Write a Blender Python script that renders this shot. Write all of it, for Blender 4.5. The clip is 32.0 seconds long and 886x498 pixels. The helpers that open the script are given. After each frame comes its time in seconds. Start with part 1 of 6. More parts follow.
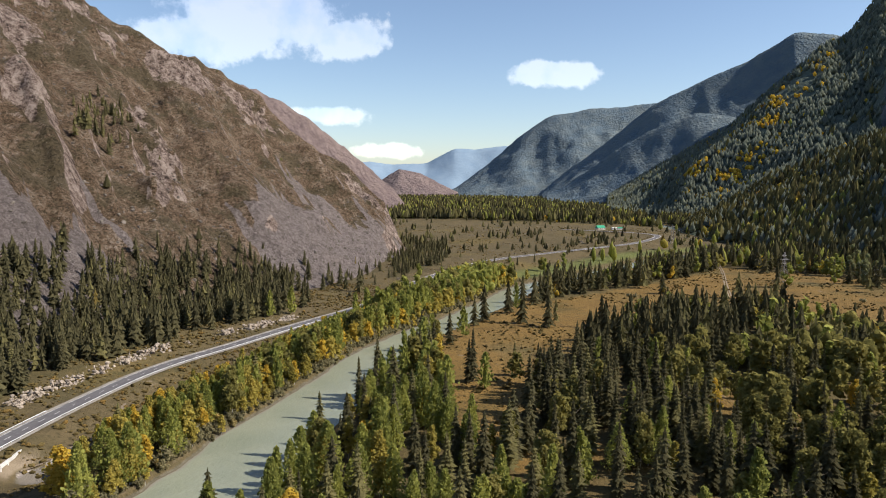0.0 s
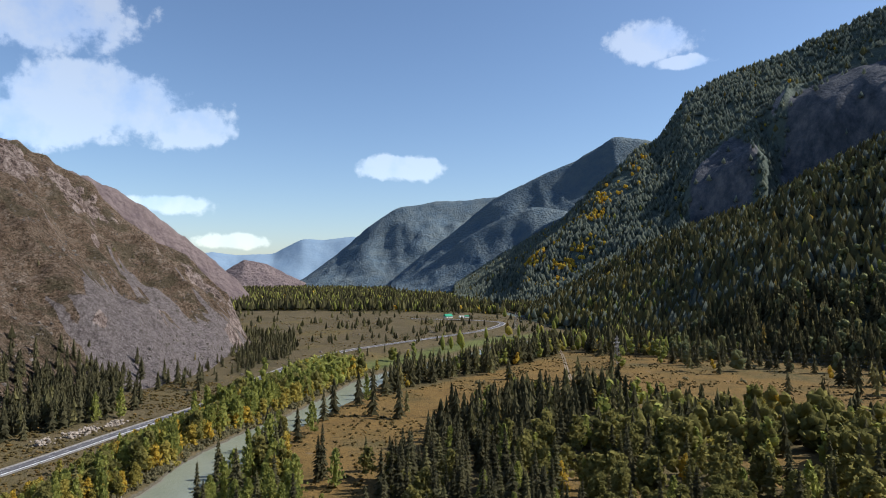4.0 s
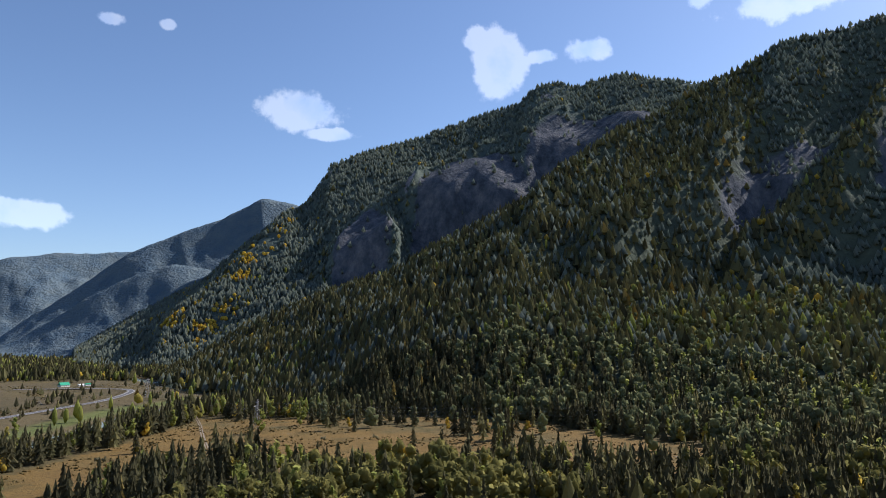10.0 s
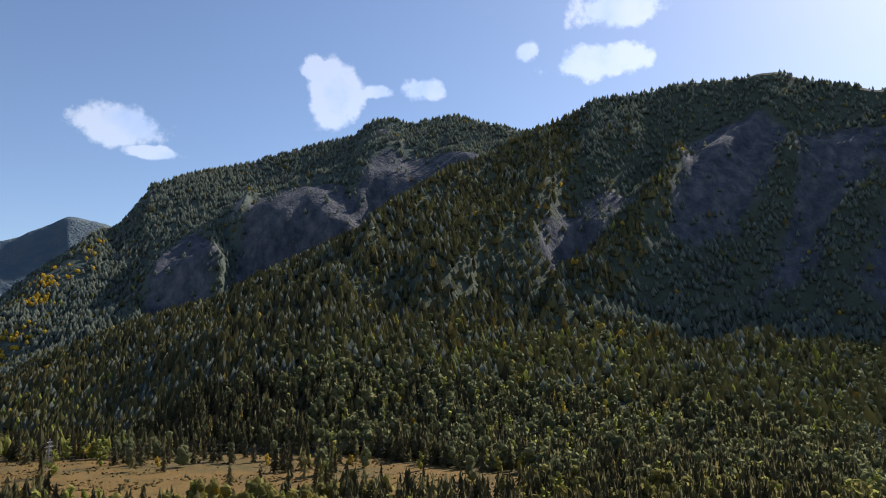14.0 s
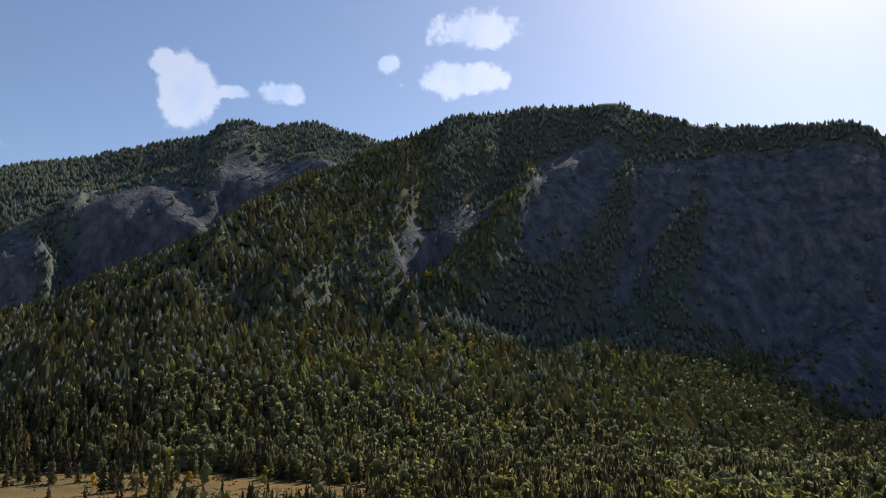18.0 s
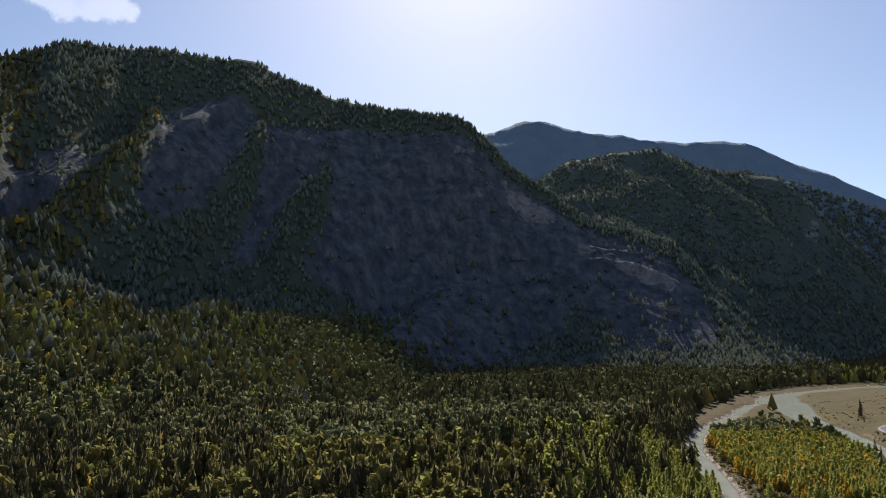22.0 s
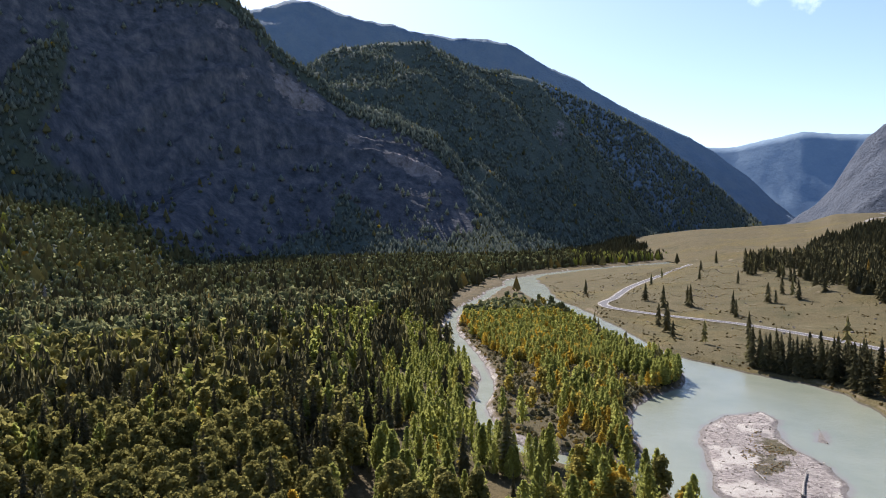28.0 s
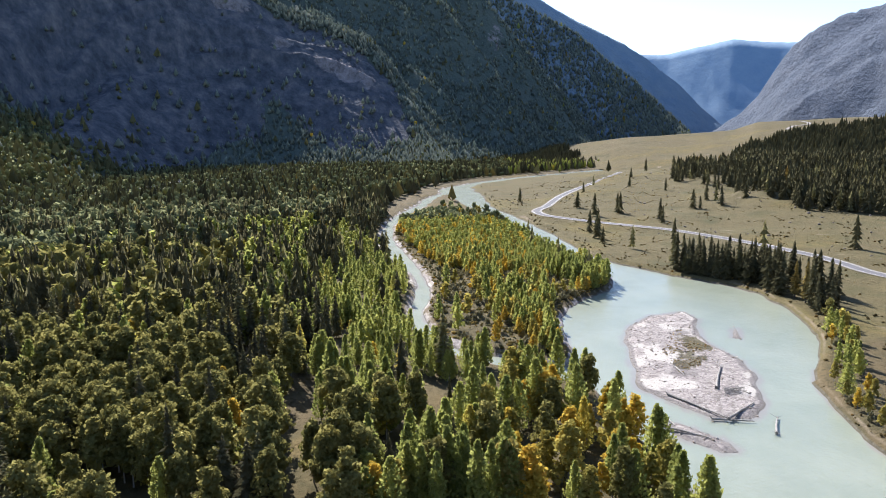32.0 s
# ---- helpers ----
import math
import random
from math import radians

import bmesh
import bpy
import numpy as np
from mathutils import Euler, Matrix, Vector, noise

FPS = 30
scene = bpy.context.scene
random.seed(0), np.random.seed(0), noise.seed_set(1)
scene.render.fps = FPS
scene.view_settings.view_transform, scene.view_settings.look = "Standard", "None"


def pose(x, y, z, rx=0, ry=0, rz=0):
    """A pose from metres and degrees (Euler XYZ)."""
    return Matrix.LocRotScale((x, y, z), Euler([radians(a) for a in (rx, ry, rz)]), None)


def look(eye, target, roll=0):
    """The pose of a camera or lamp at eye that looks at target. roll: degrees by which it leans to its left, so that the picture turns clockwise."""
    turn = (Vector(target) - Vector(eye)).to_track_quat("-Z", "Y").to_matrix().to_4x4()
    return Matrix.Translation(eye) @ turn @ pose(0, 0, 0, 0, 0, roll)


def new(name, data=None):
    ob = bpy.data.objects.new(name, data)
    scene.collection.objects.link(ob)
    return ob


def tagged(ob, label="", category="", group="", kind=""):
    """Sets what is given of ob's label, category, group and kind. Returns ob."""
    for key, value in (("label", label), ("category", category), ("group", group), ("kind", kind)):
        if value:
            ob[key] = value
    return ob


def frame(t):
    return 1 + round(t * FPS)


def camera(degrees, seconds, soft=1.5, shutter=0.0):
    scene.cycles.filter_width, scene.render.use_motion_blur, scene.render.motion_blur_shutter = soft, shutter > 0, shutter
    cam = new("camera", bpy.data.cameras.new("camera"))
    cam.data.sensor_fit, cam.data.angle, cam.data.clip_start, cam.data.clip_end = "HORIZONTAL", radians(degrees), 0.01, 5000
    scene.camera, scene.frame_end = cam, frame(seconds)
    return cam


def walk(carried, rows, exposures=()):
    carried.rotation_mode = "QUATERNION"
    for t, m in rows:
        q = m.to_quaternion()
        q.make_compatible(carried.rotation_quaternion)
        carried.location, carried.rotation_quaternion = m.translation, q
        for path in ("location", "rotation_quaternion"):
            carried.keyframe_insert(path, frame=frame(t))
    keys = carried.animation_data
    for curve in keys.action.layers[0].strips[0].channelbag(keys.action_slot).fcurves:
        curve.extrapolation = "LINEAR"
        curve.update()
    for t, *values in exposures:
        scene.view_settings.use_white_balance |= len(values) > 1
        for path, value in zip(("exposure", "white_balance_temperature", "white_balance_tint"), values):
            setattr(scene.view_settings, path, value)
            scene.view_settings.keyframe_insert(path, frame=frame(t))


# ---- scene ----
# ---------------------------------------------------------------- camera
EYE = Vector((0.0, 0.0, 90.0))
cam = camera(64.6, 32.0, soft=1.0)
# seconds, heading clockwise from +y, pitch, lean (degrees): a drone that hovers and turns
TURNS = [
    (0.0, 0.00, -5.55, 0.40), (0.5, 1.23, -5.53, 0.36), (1.0, 2.45, -4.28, 0.29), (2.0, 2.50, -4.28, 0.07), (2.5, 2.98, -0.69, 0.09),
    (3.0, 4.28, 0.97, 0.06), (3.5, 8.75, 0.97, -0.03), (5.5, 16.43, 6.09, 0.41), (6.0, 18.42, 6.12, 0.42), (6.5, 21.22, 6.15, 0.36),
    (7.0, 24.05, 6.18, 0.41), (7.5, 27.38, 6.26, 0.34), (8.0, 30.75, 6.47, 0.25), (8.5, 33.38, 6.51, 0.15), (9.0, 36.14, 6.51, 0.05),
    (9.5, 38.41, 6.71, -0.04), (10.0, 40.70, 6.85, -0.05), (10.5, 42.70, 7.02, -0.08), (11.0, 44.83, 7.24, -0.03), (11.5, 46.52, 8.05, -0.07),
    (12.0, 47.81, 8.48, -0.04), (12.5, 49.28, 8.71, 0.02), (13.0, 51.02, 8.96, 0.02), (13.5, 52.61, 9.22, 0.12), (14.0, 54.63, 9.45, 0.10),
    (14.5, 56.20, 9.71, 0.15), (16.5, 62.79, 10.18, 0.01), (17.0, 64.05, 10.23, -0.01), (17.5, 65.35, 10.28, -0.03), (18.0, 66.60, 10.31, -0.04),
    (18.5, 67.81, 10.15, -0.04), (19.0, 68.92, 9.74, 0.00), (19.5, 70.48, 8.63, -0.12), (20.0, 72.36, 8.56, 0.08), (20.5, 76.32, 8.62, 0.16),
    (21.0, 82.70, 8.69, 0.05), (21.5, 89.85, 8.02, -0.13), (22.0, 96.85, 7.05, -0.43), (22.5, 101.75, 6.70, -0.39), (23.0, 104.97, 6.68, -0.59),
    (23.5, 107.62, 5.05, -0.78), (24.0, 109.40, 1.99, -0.56), (24.5, 110.27, 2.00, -0.58), (25.0, 110.69, 1.83, -0.66), (25.5, 111.00, 1.12, -0.64),
    (27.5, 113.71, -2.14, -0.32), (28.0, 115.52, -2.10, -0.44), (28.5, 116.60, -2.23, -0.51), (29.0, 117.24, -3.73, -0.52), (29.5, 117.71, -3.98, -0.55),
    (30.0, 118.10, -4.41, -0.56), (30.5, 118.54, -8.57, -0.49), (31.0, 118.89, -9.68, -0.41), (31.5, 119.78, -9.62, -0.44), (32.0, 120.72, -9.57, -0.52),
]


def heading(yaw, pitch):
    a, b = radians(yaw), radians(pitch)
    return Vector((math.sin(a) * math.cos(b), math.cos(a) * math.cos(b), math.sin(b)))


walk(cam, [(t, look(EYE, EYE + heading(a, b) * 100, r)) for t, a, b, r in TURNS],
     exposures=[(0.0, 0.62, 6550, 12), (2.2, 0.60, 6450, 12), (3.0, 0.44, 6150, 11), (3.5, 0.42, 6050, 11), (6.0, 0.32, 5450, 11), (9.0, 0.42, 5650, 14), (13.0, 0.50, 6150, 14), (17.0, 0.40, 6350, 14), (20.0, 0.36, 6600, 14),
                (22.5, 0.22, 6450, 14), (24.0, -0.18, 6200, 12), (25.5, 0.34, 6300, 14), (27.5, 0.80, 6150, 17), (29.5, 0.92, 6050, 17), (30.5, 1.05, 5900, 15), (32.0, 1.32, 5850, 14)])

# ---------------------------------------------------------------- sky and sun
SUN_AZ, SUN_EL = 99.0, 39.0
world = bpy.data.worlds.new("sky")
scene.world = world
world.use_nodes = True
wt = world.node_tree
wt.nodes.clear()


def wmath(op, a, b=None, c=None, clamp=False):
    n = wt.nodes.new("ShaderNodeMath")
    n.operation, n.use_clamp = op, clamp
    for i, v in enumerate((a, b, c)):
        if v is None:
            continue
        if isinstance(v, (int, float)):
            n.inputs[i].default_value = v
        else:
            wt.links.new(v, n.inputs[i])
    return n.outputs[0]


sky = wt.nodes.new("ShaderNodeTexSky")
sky.sky_type, sky.sun_disc = "NISHITA", False
sky.sun_elevation, sky.sun_rotation = radians(SUN_EL), radians(SUN_AZ)
sky.altitude, sky.air_density, sky.dust_density, sky.ozone_density = 900, 1.0, 1.05, 1.8
sky_out = wt.nodes.new("ShaderNodeBackground")
sky_out.inputs[1].default_value = 0.10
wt.links.new(sky.outputs[0], sky_out.inputs[0])

# fair-weather clouds: heading, elevation, half width, half height (degrees)
CLOUDS = [(-14, 12.6, 8.5, 3.2), (-7.5, 11.2, 3.8, 1.7), (-19, 10.5, 6.0, 2.2), (8.2, 8.5, 3.4, 1.1), (-9.3, 5.2, 3.4, 0.9), (29.2, 17.8, 3.2, 1.6), (31.6, 15.9, 2.2, 0.6),
          (14.2, 22.7, 1.3, 0.6), (18.4, 23.0, 0.7, 0.5), (45.4, 21.6, 2.3, 2.9), (43.6, 23.4, 1.2, 1.0), (49.2, 22.0, 1.2, 0.7),
          (53.0, 22.3, 2.2, 1.1), (69.7, 27.6, 3.4, 1.7), (67.8, 24.0, 4.2, 1.4), (61.8, 25.0, 1.2, 0.9), (141.5, 16.6, 3.6, 2.2),
          (-19, 18.0, 8.5, 3.4), (-4.0, 2.3, 3.0, 0.7), (-29, 16, 5, 3.0)]
geo = wt.nodes.new("ShaderNodeTexCoord")
direction = geo.outputs["Generated"]
dot = wt.nodes.new
best = None
for az, el, w, h in CLOUDS:
    a, b = radians(az), radians(el)
    ahead = Vector((math.sin(a) * math.cos(b), math.cos(a) * math.cos(b), math.sin(b)))
    side = Vector((math.cos(a), -math.sin(a), 0))
    up = side.cross(ahead)
    parts = []
    for axis, size in ((side, w), (up, h)):
        d = dot("ShaderNodeVectorMath")
        d.operation = "DOT_PRODUCT"
        wt.links.new(direction, d.inputs[0])
        d.inputs[1].default_value = axis / math.sin(radians(size))
        parts.append(wmath("POWER", wmath("ABSOLUTE", d.outputs["Value"]), 2.0))
    d = dot("ShaderNodeVectorMath")
    d.operation = "DOT_PRODUCT"
    wt.links.new(direction, d.inputs[0])
    d.inputs[1].default_value = ahead
    inside = wmath("SUBTRACT", 1.0, wmath("SQRT", wmath("ADD", *parts)))
    inside = wmath("MULTIPLY_ADD", wmath("LESS_THAN", d.outputs["Value"], 0.5), -9.0, inside)
    best = inside if best is None else wmath("MAXIMUM", best, inside)
puff = wt.nodes.new("ShaderNodeTexNoise")
puff.inputs["Scale"].default_value, puff.inputs["Detail"].default_value, puff.inputs["Roughness"].default_value = 13.0, 8.0, 0.56
wt.links.new(direction, puff.inputs["Vector"])
fleece = wt.nodes.new("ShaderNodeTexNoise")
fleece.inputs["Scale"].default_value, fleece.inputs["Detail"].default_value, fleece.inputs["Roughness"].default_value = 70.0, 5.0, 0.6
wt.links.new(direction, fleece.inputs["Vector"])
best = wmath("MULTIPLY_ADD", wmath("SUBTRACT", fleece.outputs[0], 0.5), 0.6, wmath("MAXIMUM", best, -2.0))
thick = wmath("MULTIPLY_ADD", wmath("SUBTRACT", puff.outputs[0], 0.5), 2.3, best)
cover = wt.nodes.new("ShaderNodeMapRange")
cover.interpolation_type = "SMOOTHSTEP"
for i, v in ((1, 0.02), (2, 0.36), (3, 0.0), (4, 0.95)):
    cover.inputs[i].default_value = v
wt.links.new(thick, cover.inputs[0])
cloud_out = wt.nodes.new("ShaderNodeBackground")
cloud_out.inputs[0].default_value, cloud_out.inputs[1].default_value = (1.0, 0.985, 0.94, 1), 0.28
shade = wt.nodes.new("ShaderNodeValToRGB")
shade.color_ramp.elements[0].position, shade.color_ramp.elements[0].color = 0.38, (0.62, 0.66, 0.76, 1)
shade.color_ramp.elements[1].position, shade.color_ramp.elements[1].color = 0.56, (1.0, 0.90, 0.70, 1)
wt.links.new(puff.outputs[0], shade.inputs[0])
wt.links.new(shade.outputs[0], cloud_out.inputs[0])
mixed = wt.nodes.new("ShaderNodeMixShader")
wt.links.new(cover.outputs[0], mixed.inputs[0])
wt.links.new(sky_out.outputs[0], mixed.inputs[1])
lit = wt.nodes.new("ShaderNodeAddShader")
wt.links.new(cloud_out.outputs[0], lit.inputs[0])
wt.links.new(sky_out.outputs[0], lit.inputs[1])
wt.links.new(lit.outputs[0], mixed.inputs[2])
world_out = wt.nodes.new("ShaderNodeOutputWorld")
wt.links.new(mixed.outputs[0], world_out.inputs[0])

sun = new("sun", bpy.data.lights.new("sun", "SUN"))
sun.data.energy, sun.data.angle, sun.data.color = 5.0, radians(0.53), (1.0, 0.93, 0.82)
sun.matrix_world = look(heading(SUN_AZ, SUN_EL) * 3000, (0, 0, 0))


# ---------------------------------------------------------------- number fields
def lattice(ix, iy, seed):
    h = (ix.astype(np.int64) * 374761393 + iy.astype(np.int64) * 668265263 + seed * 982451653) & 0xFFFFFFFF
    h = ((h ^ (h >> 13)) * 1274126177) & 0xFFFFFFFF
    return ((h ^ (h >> 16)) & 0xFFFF) / 65535.0


def value_noise(x, y, seed=0):
    ix, iy = np.floor(x), np.floor(y)
    fx, fy = x - ix, y - iy
    fx, fy = fx * fx * (3 - 2 * fx), fy * fy * (3 - 2 * fy)
    a, b = lattice(ix, iy, seed), lattice(ix + 1, iy, seed)
    c, d = lattice(ix, iy + 1, seed), lattice(ix + 1, iy + 1, seed)
    return (a + (b - a) * fx) * (1 - fy) + (c + (d - c) * fx) * fy


def fbm(x, y, seed=0, octaves=4):
    """Between about -1 and 1."""
    total, amp, norm = 0.0, 1.0, 0.0
    for k in range(octaves):
        total = total + amp * (value_noise(x * 2.03**k + 13.7 * k, y * 2.03**k - 7.1 * k, seed + k) * 2 - 1)
        norm += amp
        amp *= 0.52
    return total / norm * 1.4


def ridged(x, y, seed=0, octaves=3):
    total, amp, norm = 0.0, 1.0, 0.0
    for k in range(octaves):
        total = total + amp * (1 - np.abs(value_noise(x * 2.1**k + 5.3 * k, y * 2.1**k, seed + k) * 2 - 1))
        norm += amp
        amp *= 0.5
    return total / norm


def smooth(a, b, x):
    t = np.clip((x - a) / (b - a), 0, 1)
    return t * t * (3 - 2 * t)


def to_line(x, y, line):
    """Distance to a polyline of (x, y, value) rows, the value at the nearest place, and the side (above 0: left of its way)."""
    line = np.asarray(line, float)
    best_d, value, side = np.full(x.shape, 1e9), np.zeros(x.shape), np.ones(x.shape)
    for (ax, ay, av), (bx, by, bv) in zip(line[:-1], line[1:]):
        dx, dy = bx - ax, by - ay
        t = np.clip(((x - ax) * dx + (y - ay) * dy) / (dx * dx + dy * dy), 0, 1)
        d = np.hypot(x - ax - t * dx, y - ay - t * dy)
        near = d < best_d
        best_d = np.where(near, d, best_d)
        value = np.where(near, av + t * (bv - av), value)
        side = np.where(near, dx * (y - ay) - dy * (x - ax), side)
    return best_d, value, side


def within(x, y, corners):
    inside = np.zeros(x.shape, bool)
    for (ax, ay), (bx, by) in zip(corners, corners[1:] + corners[:1]):
        if ay != by:
            inside ^= ((ay > y) != (by > y)) & (x < (bx - ax) * (y - ay) / (by - ay) + ax)
    return inside


def curve_through(line, step):
    """A rounded polyline (Catmull-Rom) with points about step apart."""
    p = np.asarray(line, float)
    p = np.vstack([2 * p[0] - p[1], p, 2 * p[-1] - p[-2]])
    out = []
    for a, b, c, d in zip(p[:-3], p[1:-2], p[2:-1], p[3:]):
        n = max(2, int(np.hypot(*(c - b)[:2]) / step))
        for t in np.arange(n) / n:
            out.append(0.5 * (2 * b + (c - a) * t + (2 * a - 5 * b + 4 * c - d) * t * t + (3 * b - a - 3 * c + d) * t**3))
    out.append(p[-2])
    return np.array(out)


# ---------------------------------------------------------------- plan
# the river from up the valley, past the gravel bar, round behind and down the valley: x, y, half width
RIVER = curve_through([(1400, -1500, 14), (1291, -1310, 14), (1187, -1151, 14), (1070, -800, 14), (985, -640, 15), (905, -562, 27), (838, -535, 24),
                       (690, -462, 15), (580, -422, 14), (500, -388, 14), (435, -360, 14), (368, -331, 14), (308, -322, 18), (255, -302, 44), (212, -254, 56),
                       (165, -205, 42), (114, -173, 33), (60, -148, 30), (-10, -110, 28), (-70, -40, 26), (-98, 60, 24), (-84, 140, 22), (-67, 191, 20),
                       (-62, 224, 19), (-53, 262, 18), (-41, 313, 17), (-33, 351, 15), (-18, 396, 13), (6, 440, 13), (41, 517, 13), (66, 578, 13), (113, 641, 13),
                       (164, 700, 13), (271, 828, 14), (355, 886, 15), (430, 990, 16), (470, 1090, 15), (462, 1240, 14), (450, 1416, 15), (478, 1632, 16), (560, 1850, 16)], 14)
SIDE = curve_through([(905, -560, 7), (820, -470, 7), (744, -412, 7), (650, -332, 6), (556, -272, 6), (485, -241, 7), (363, -200, 5), (286, -156, 4), (235, -146, 5), (190, -168, 9)], 12)
ROAD = curve_through([(1000, -1000, 8), (853, -804, 8), (707, -607, 7), (610, -497, 6), (583, -462, 6), (548, -444, 6), (500, -446, 6), (457, -453, 6), (412, -464, 6), (340, -461, 6), (263, -445, 6),
                      (207, -418, 6), (110, -412, 6), (-20, -400, 6), (-140, -300, 6), (-185, -120, 6), (-165, 60, 6), (-146, 170, 6), (-141, 216, 6), (-137, 254, 6), (-128, 306, 5.5),
                      (-107, 356, 5), (-84, 407, 5), (-57, 462, 5), (-37, 515, 5), (-22, 583, 5), (9, 659, 6), (55, 740, 7), (113, 795, 8), (178, 859, 8), (256, 940, 8),
                      (312, 1030, 8), (332, 1090, 8), (318, 1128, 8), (280, 1150, 9), (200, 1180, 10)], 12)
BAR = [(223, -226), (234, -254), (232, -278), (214, -268), (190, -245), (167, -236), (153, -228), (133, -202), (128, -189), (135, -177), (148, -177), (166, -178), (190, -197), (210, -212)]
BAR_LOW = [(142, -162), (141, -168), (123, -170), (115, -166), (117, -159), (129, -157)]
SHOAL = [(214, -284), (197, -279), (178, -258), (189, -252)]


def river_edge(x, y):
    """Metres outside the water's edge (below 0: in the water), and the side (True: the road's)."""
    d, w, side = to_line(x, y, RIVER)
    e, v, _ = to_line(x, y, SIDE)
    return np.minimum(d - w, e - v), side > 0


def bar_height(x, y):
    d = np.full(x.shape, -1e9)
    for poly, sunk in ((BAR, 0), (BAR_LOW, 0), (SHOAL, 3.5)):
        inside = within(x, y, poly)
        e, _, _ = to_line(x, y, [(*p, 0) for p in poly + poly[:1]])
        d = np.maximum(d, np.where(inside, e, -e) - sunk)
    return d


def ground_height(x, y):
    edge, west = river_edge(x, y)
    wob = fbm(x / 17, y / 17, 3, 3)
    edge = edge + 2.0 * wob
    far = np.hypot(x, y)
    up = np.where(west, 1.0, 0.0) * smooth(25, 110, edge)
    z = 2.3 + 0.7 * fbm(x / 60, y / 60, 5) + 0.35 * fbm(x / 12, y / 12, 8, 3)
    z = z + up * (4.5 + 3.0 * fbm(x / 150, y / 150, 9))
    z = z + smooth(350, 1200, x * 0.55 - y * 0.83) * np.where(west, 22.0, 0.0) * smooth(40, 400, edge)
    z = z + 10.0 * np.exp(-(((x - 440) / 75) ** 2 + ((y + 650) / 45) ** 2)) * (1 + 0.5 * fbm(x / 25, y / 25, 14, 3))
    bank = smooth(-4.0, 2.2, edge)
    z = -2.2 * (1 - bank) + z * bank
    bar = bar_height(x, y) + 1.5 * wob
    z = np.maximum(z, -2.2 + smooth(-7, 5, bar) * 2.9 + 0.2 * wob)
    d, rz, _ = to_line(x, y, ROAD)
    k = 1 - smooth(6.0, 17.0, d)
    z = z * (1 - k) + (rz - 0.25) * k
    z = z - 3.6 * np.exp(-(((x + 122) / 8.5) ** 2 + ((y - 204) / 8.0) ** 2)) * (1 - smooth(0.6, 1.0, k))
    return z


# ---------------------------------------------------------------- materials
class Nodes:
    """A node material in a few calls."""

    def __init__(self, name):
        self.mat = bpy.data.materials.new(name)
        self.mat.use_nodes = True
        self.tree = self.mat.node_tree
        self.tree.nodes.clear()
        self.out = self.tree.nodes.new("ShaderNodeOutputMaterial")

    def node(self, kind, inputs=()):
        n = self.tree.nodes.new(kind)
        for k, v in dict(inputs).items():
            if hasattr(v, "links"):
                self.tree.links.new(v, n.inputs[k])
            else:
                n.inputs[k].default_value = v
        return n

    def place(self):
        return self.node("ShaderNodeNewGeometry").outputs["Position"]

    def noise(self, scale, detail=4.0, rough=0.55, vector=None, stretch=None):
        vector = vector if vector is not None else self.place()
        if stretch:
            vector = self.node("ShaderNodeMapping", {"Vector": vector, "Scale": stretch}).outputs[0]
        return self.node("ShaderNodeTexNoise", {"Vector": vector, "Scale": scale, "Detail": detail, "Roughness": rough}).outputs[0]

    def ramp(self, value, *stops):
        n = self.node("ShaderNodeValToRGB", {0: value})
        e = n.color_ramp.elements
        while len(e) < len(stops):
            e.new(0.5)
        for el, (p, c) in zip(e, stops):
            el.position, el.color = p, (*c, 1) if len(c) == 3 else c
        return n.outputs[0]

    def step(self, value, low, high):
        n = self.node("ShaderNodeMapRange", {0: value, 1: low, 2: high})
        n.interpolation_type = "SMOOTHSTEP"
        return n.outputs[0]

    def math(self, op, a, b=0.0):
        n = self.node("ShaderNodeMath", {0: a, 1: b})
        n.operation = op
        return n.outputs[0]

    def attribute(self, name):
        n = self.node("ShaderNodeAttribute")
        n.attribute_name = name
        return n.outputs["Fac"]

    def mix(self, fac, a, b, blend="MIX"):
        n = self.node("ShaderNodeMix")
        n.data_type, n.blend_type = "RGBA", blend
        for i, v in ((0, fac), (6, a), (7, b)):
            if hasattr(v, "links"):
                self.tree.links.new(v, n.inputs[i])
            else:
                n.inputs[i].default_value = (*v, 1) if isinstance(v, tuple) and len(v) == 3 else v
        return n.outputs[2]

    def steep(self):
        """0 on level ground, 1 on a wall."""
        n = self.node("ShaderNodeSeparateXYZ", {0: self.node("ShaderNodeNewGeometry").outputs["Normal"]})
        return self.math("SUBTRACT", 1.0, n.outputs[2])

    def bump(self, height, strength, distance):
        return self.node("ShaderNodeBump", {"Height": height, "Strength": strength, "Distance": distance}).outputs[0]

    def surface(self, color, rough=0.9, normal=None, spec=0.2, **more):
        inputs = {"Base Color": color if hasattr(color, "links") else (*color, 1), "Roughness": rough, "Specular IOR Level": spec, **more}
        if normal is not None:
            inputs["Normal"] = normal
        s = self.node("ShaderNodeBsdfPrincipled", inputs)
        self.tree.links.new(s.outputs[0], self.out.inputs[0])
        return self.mat


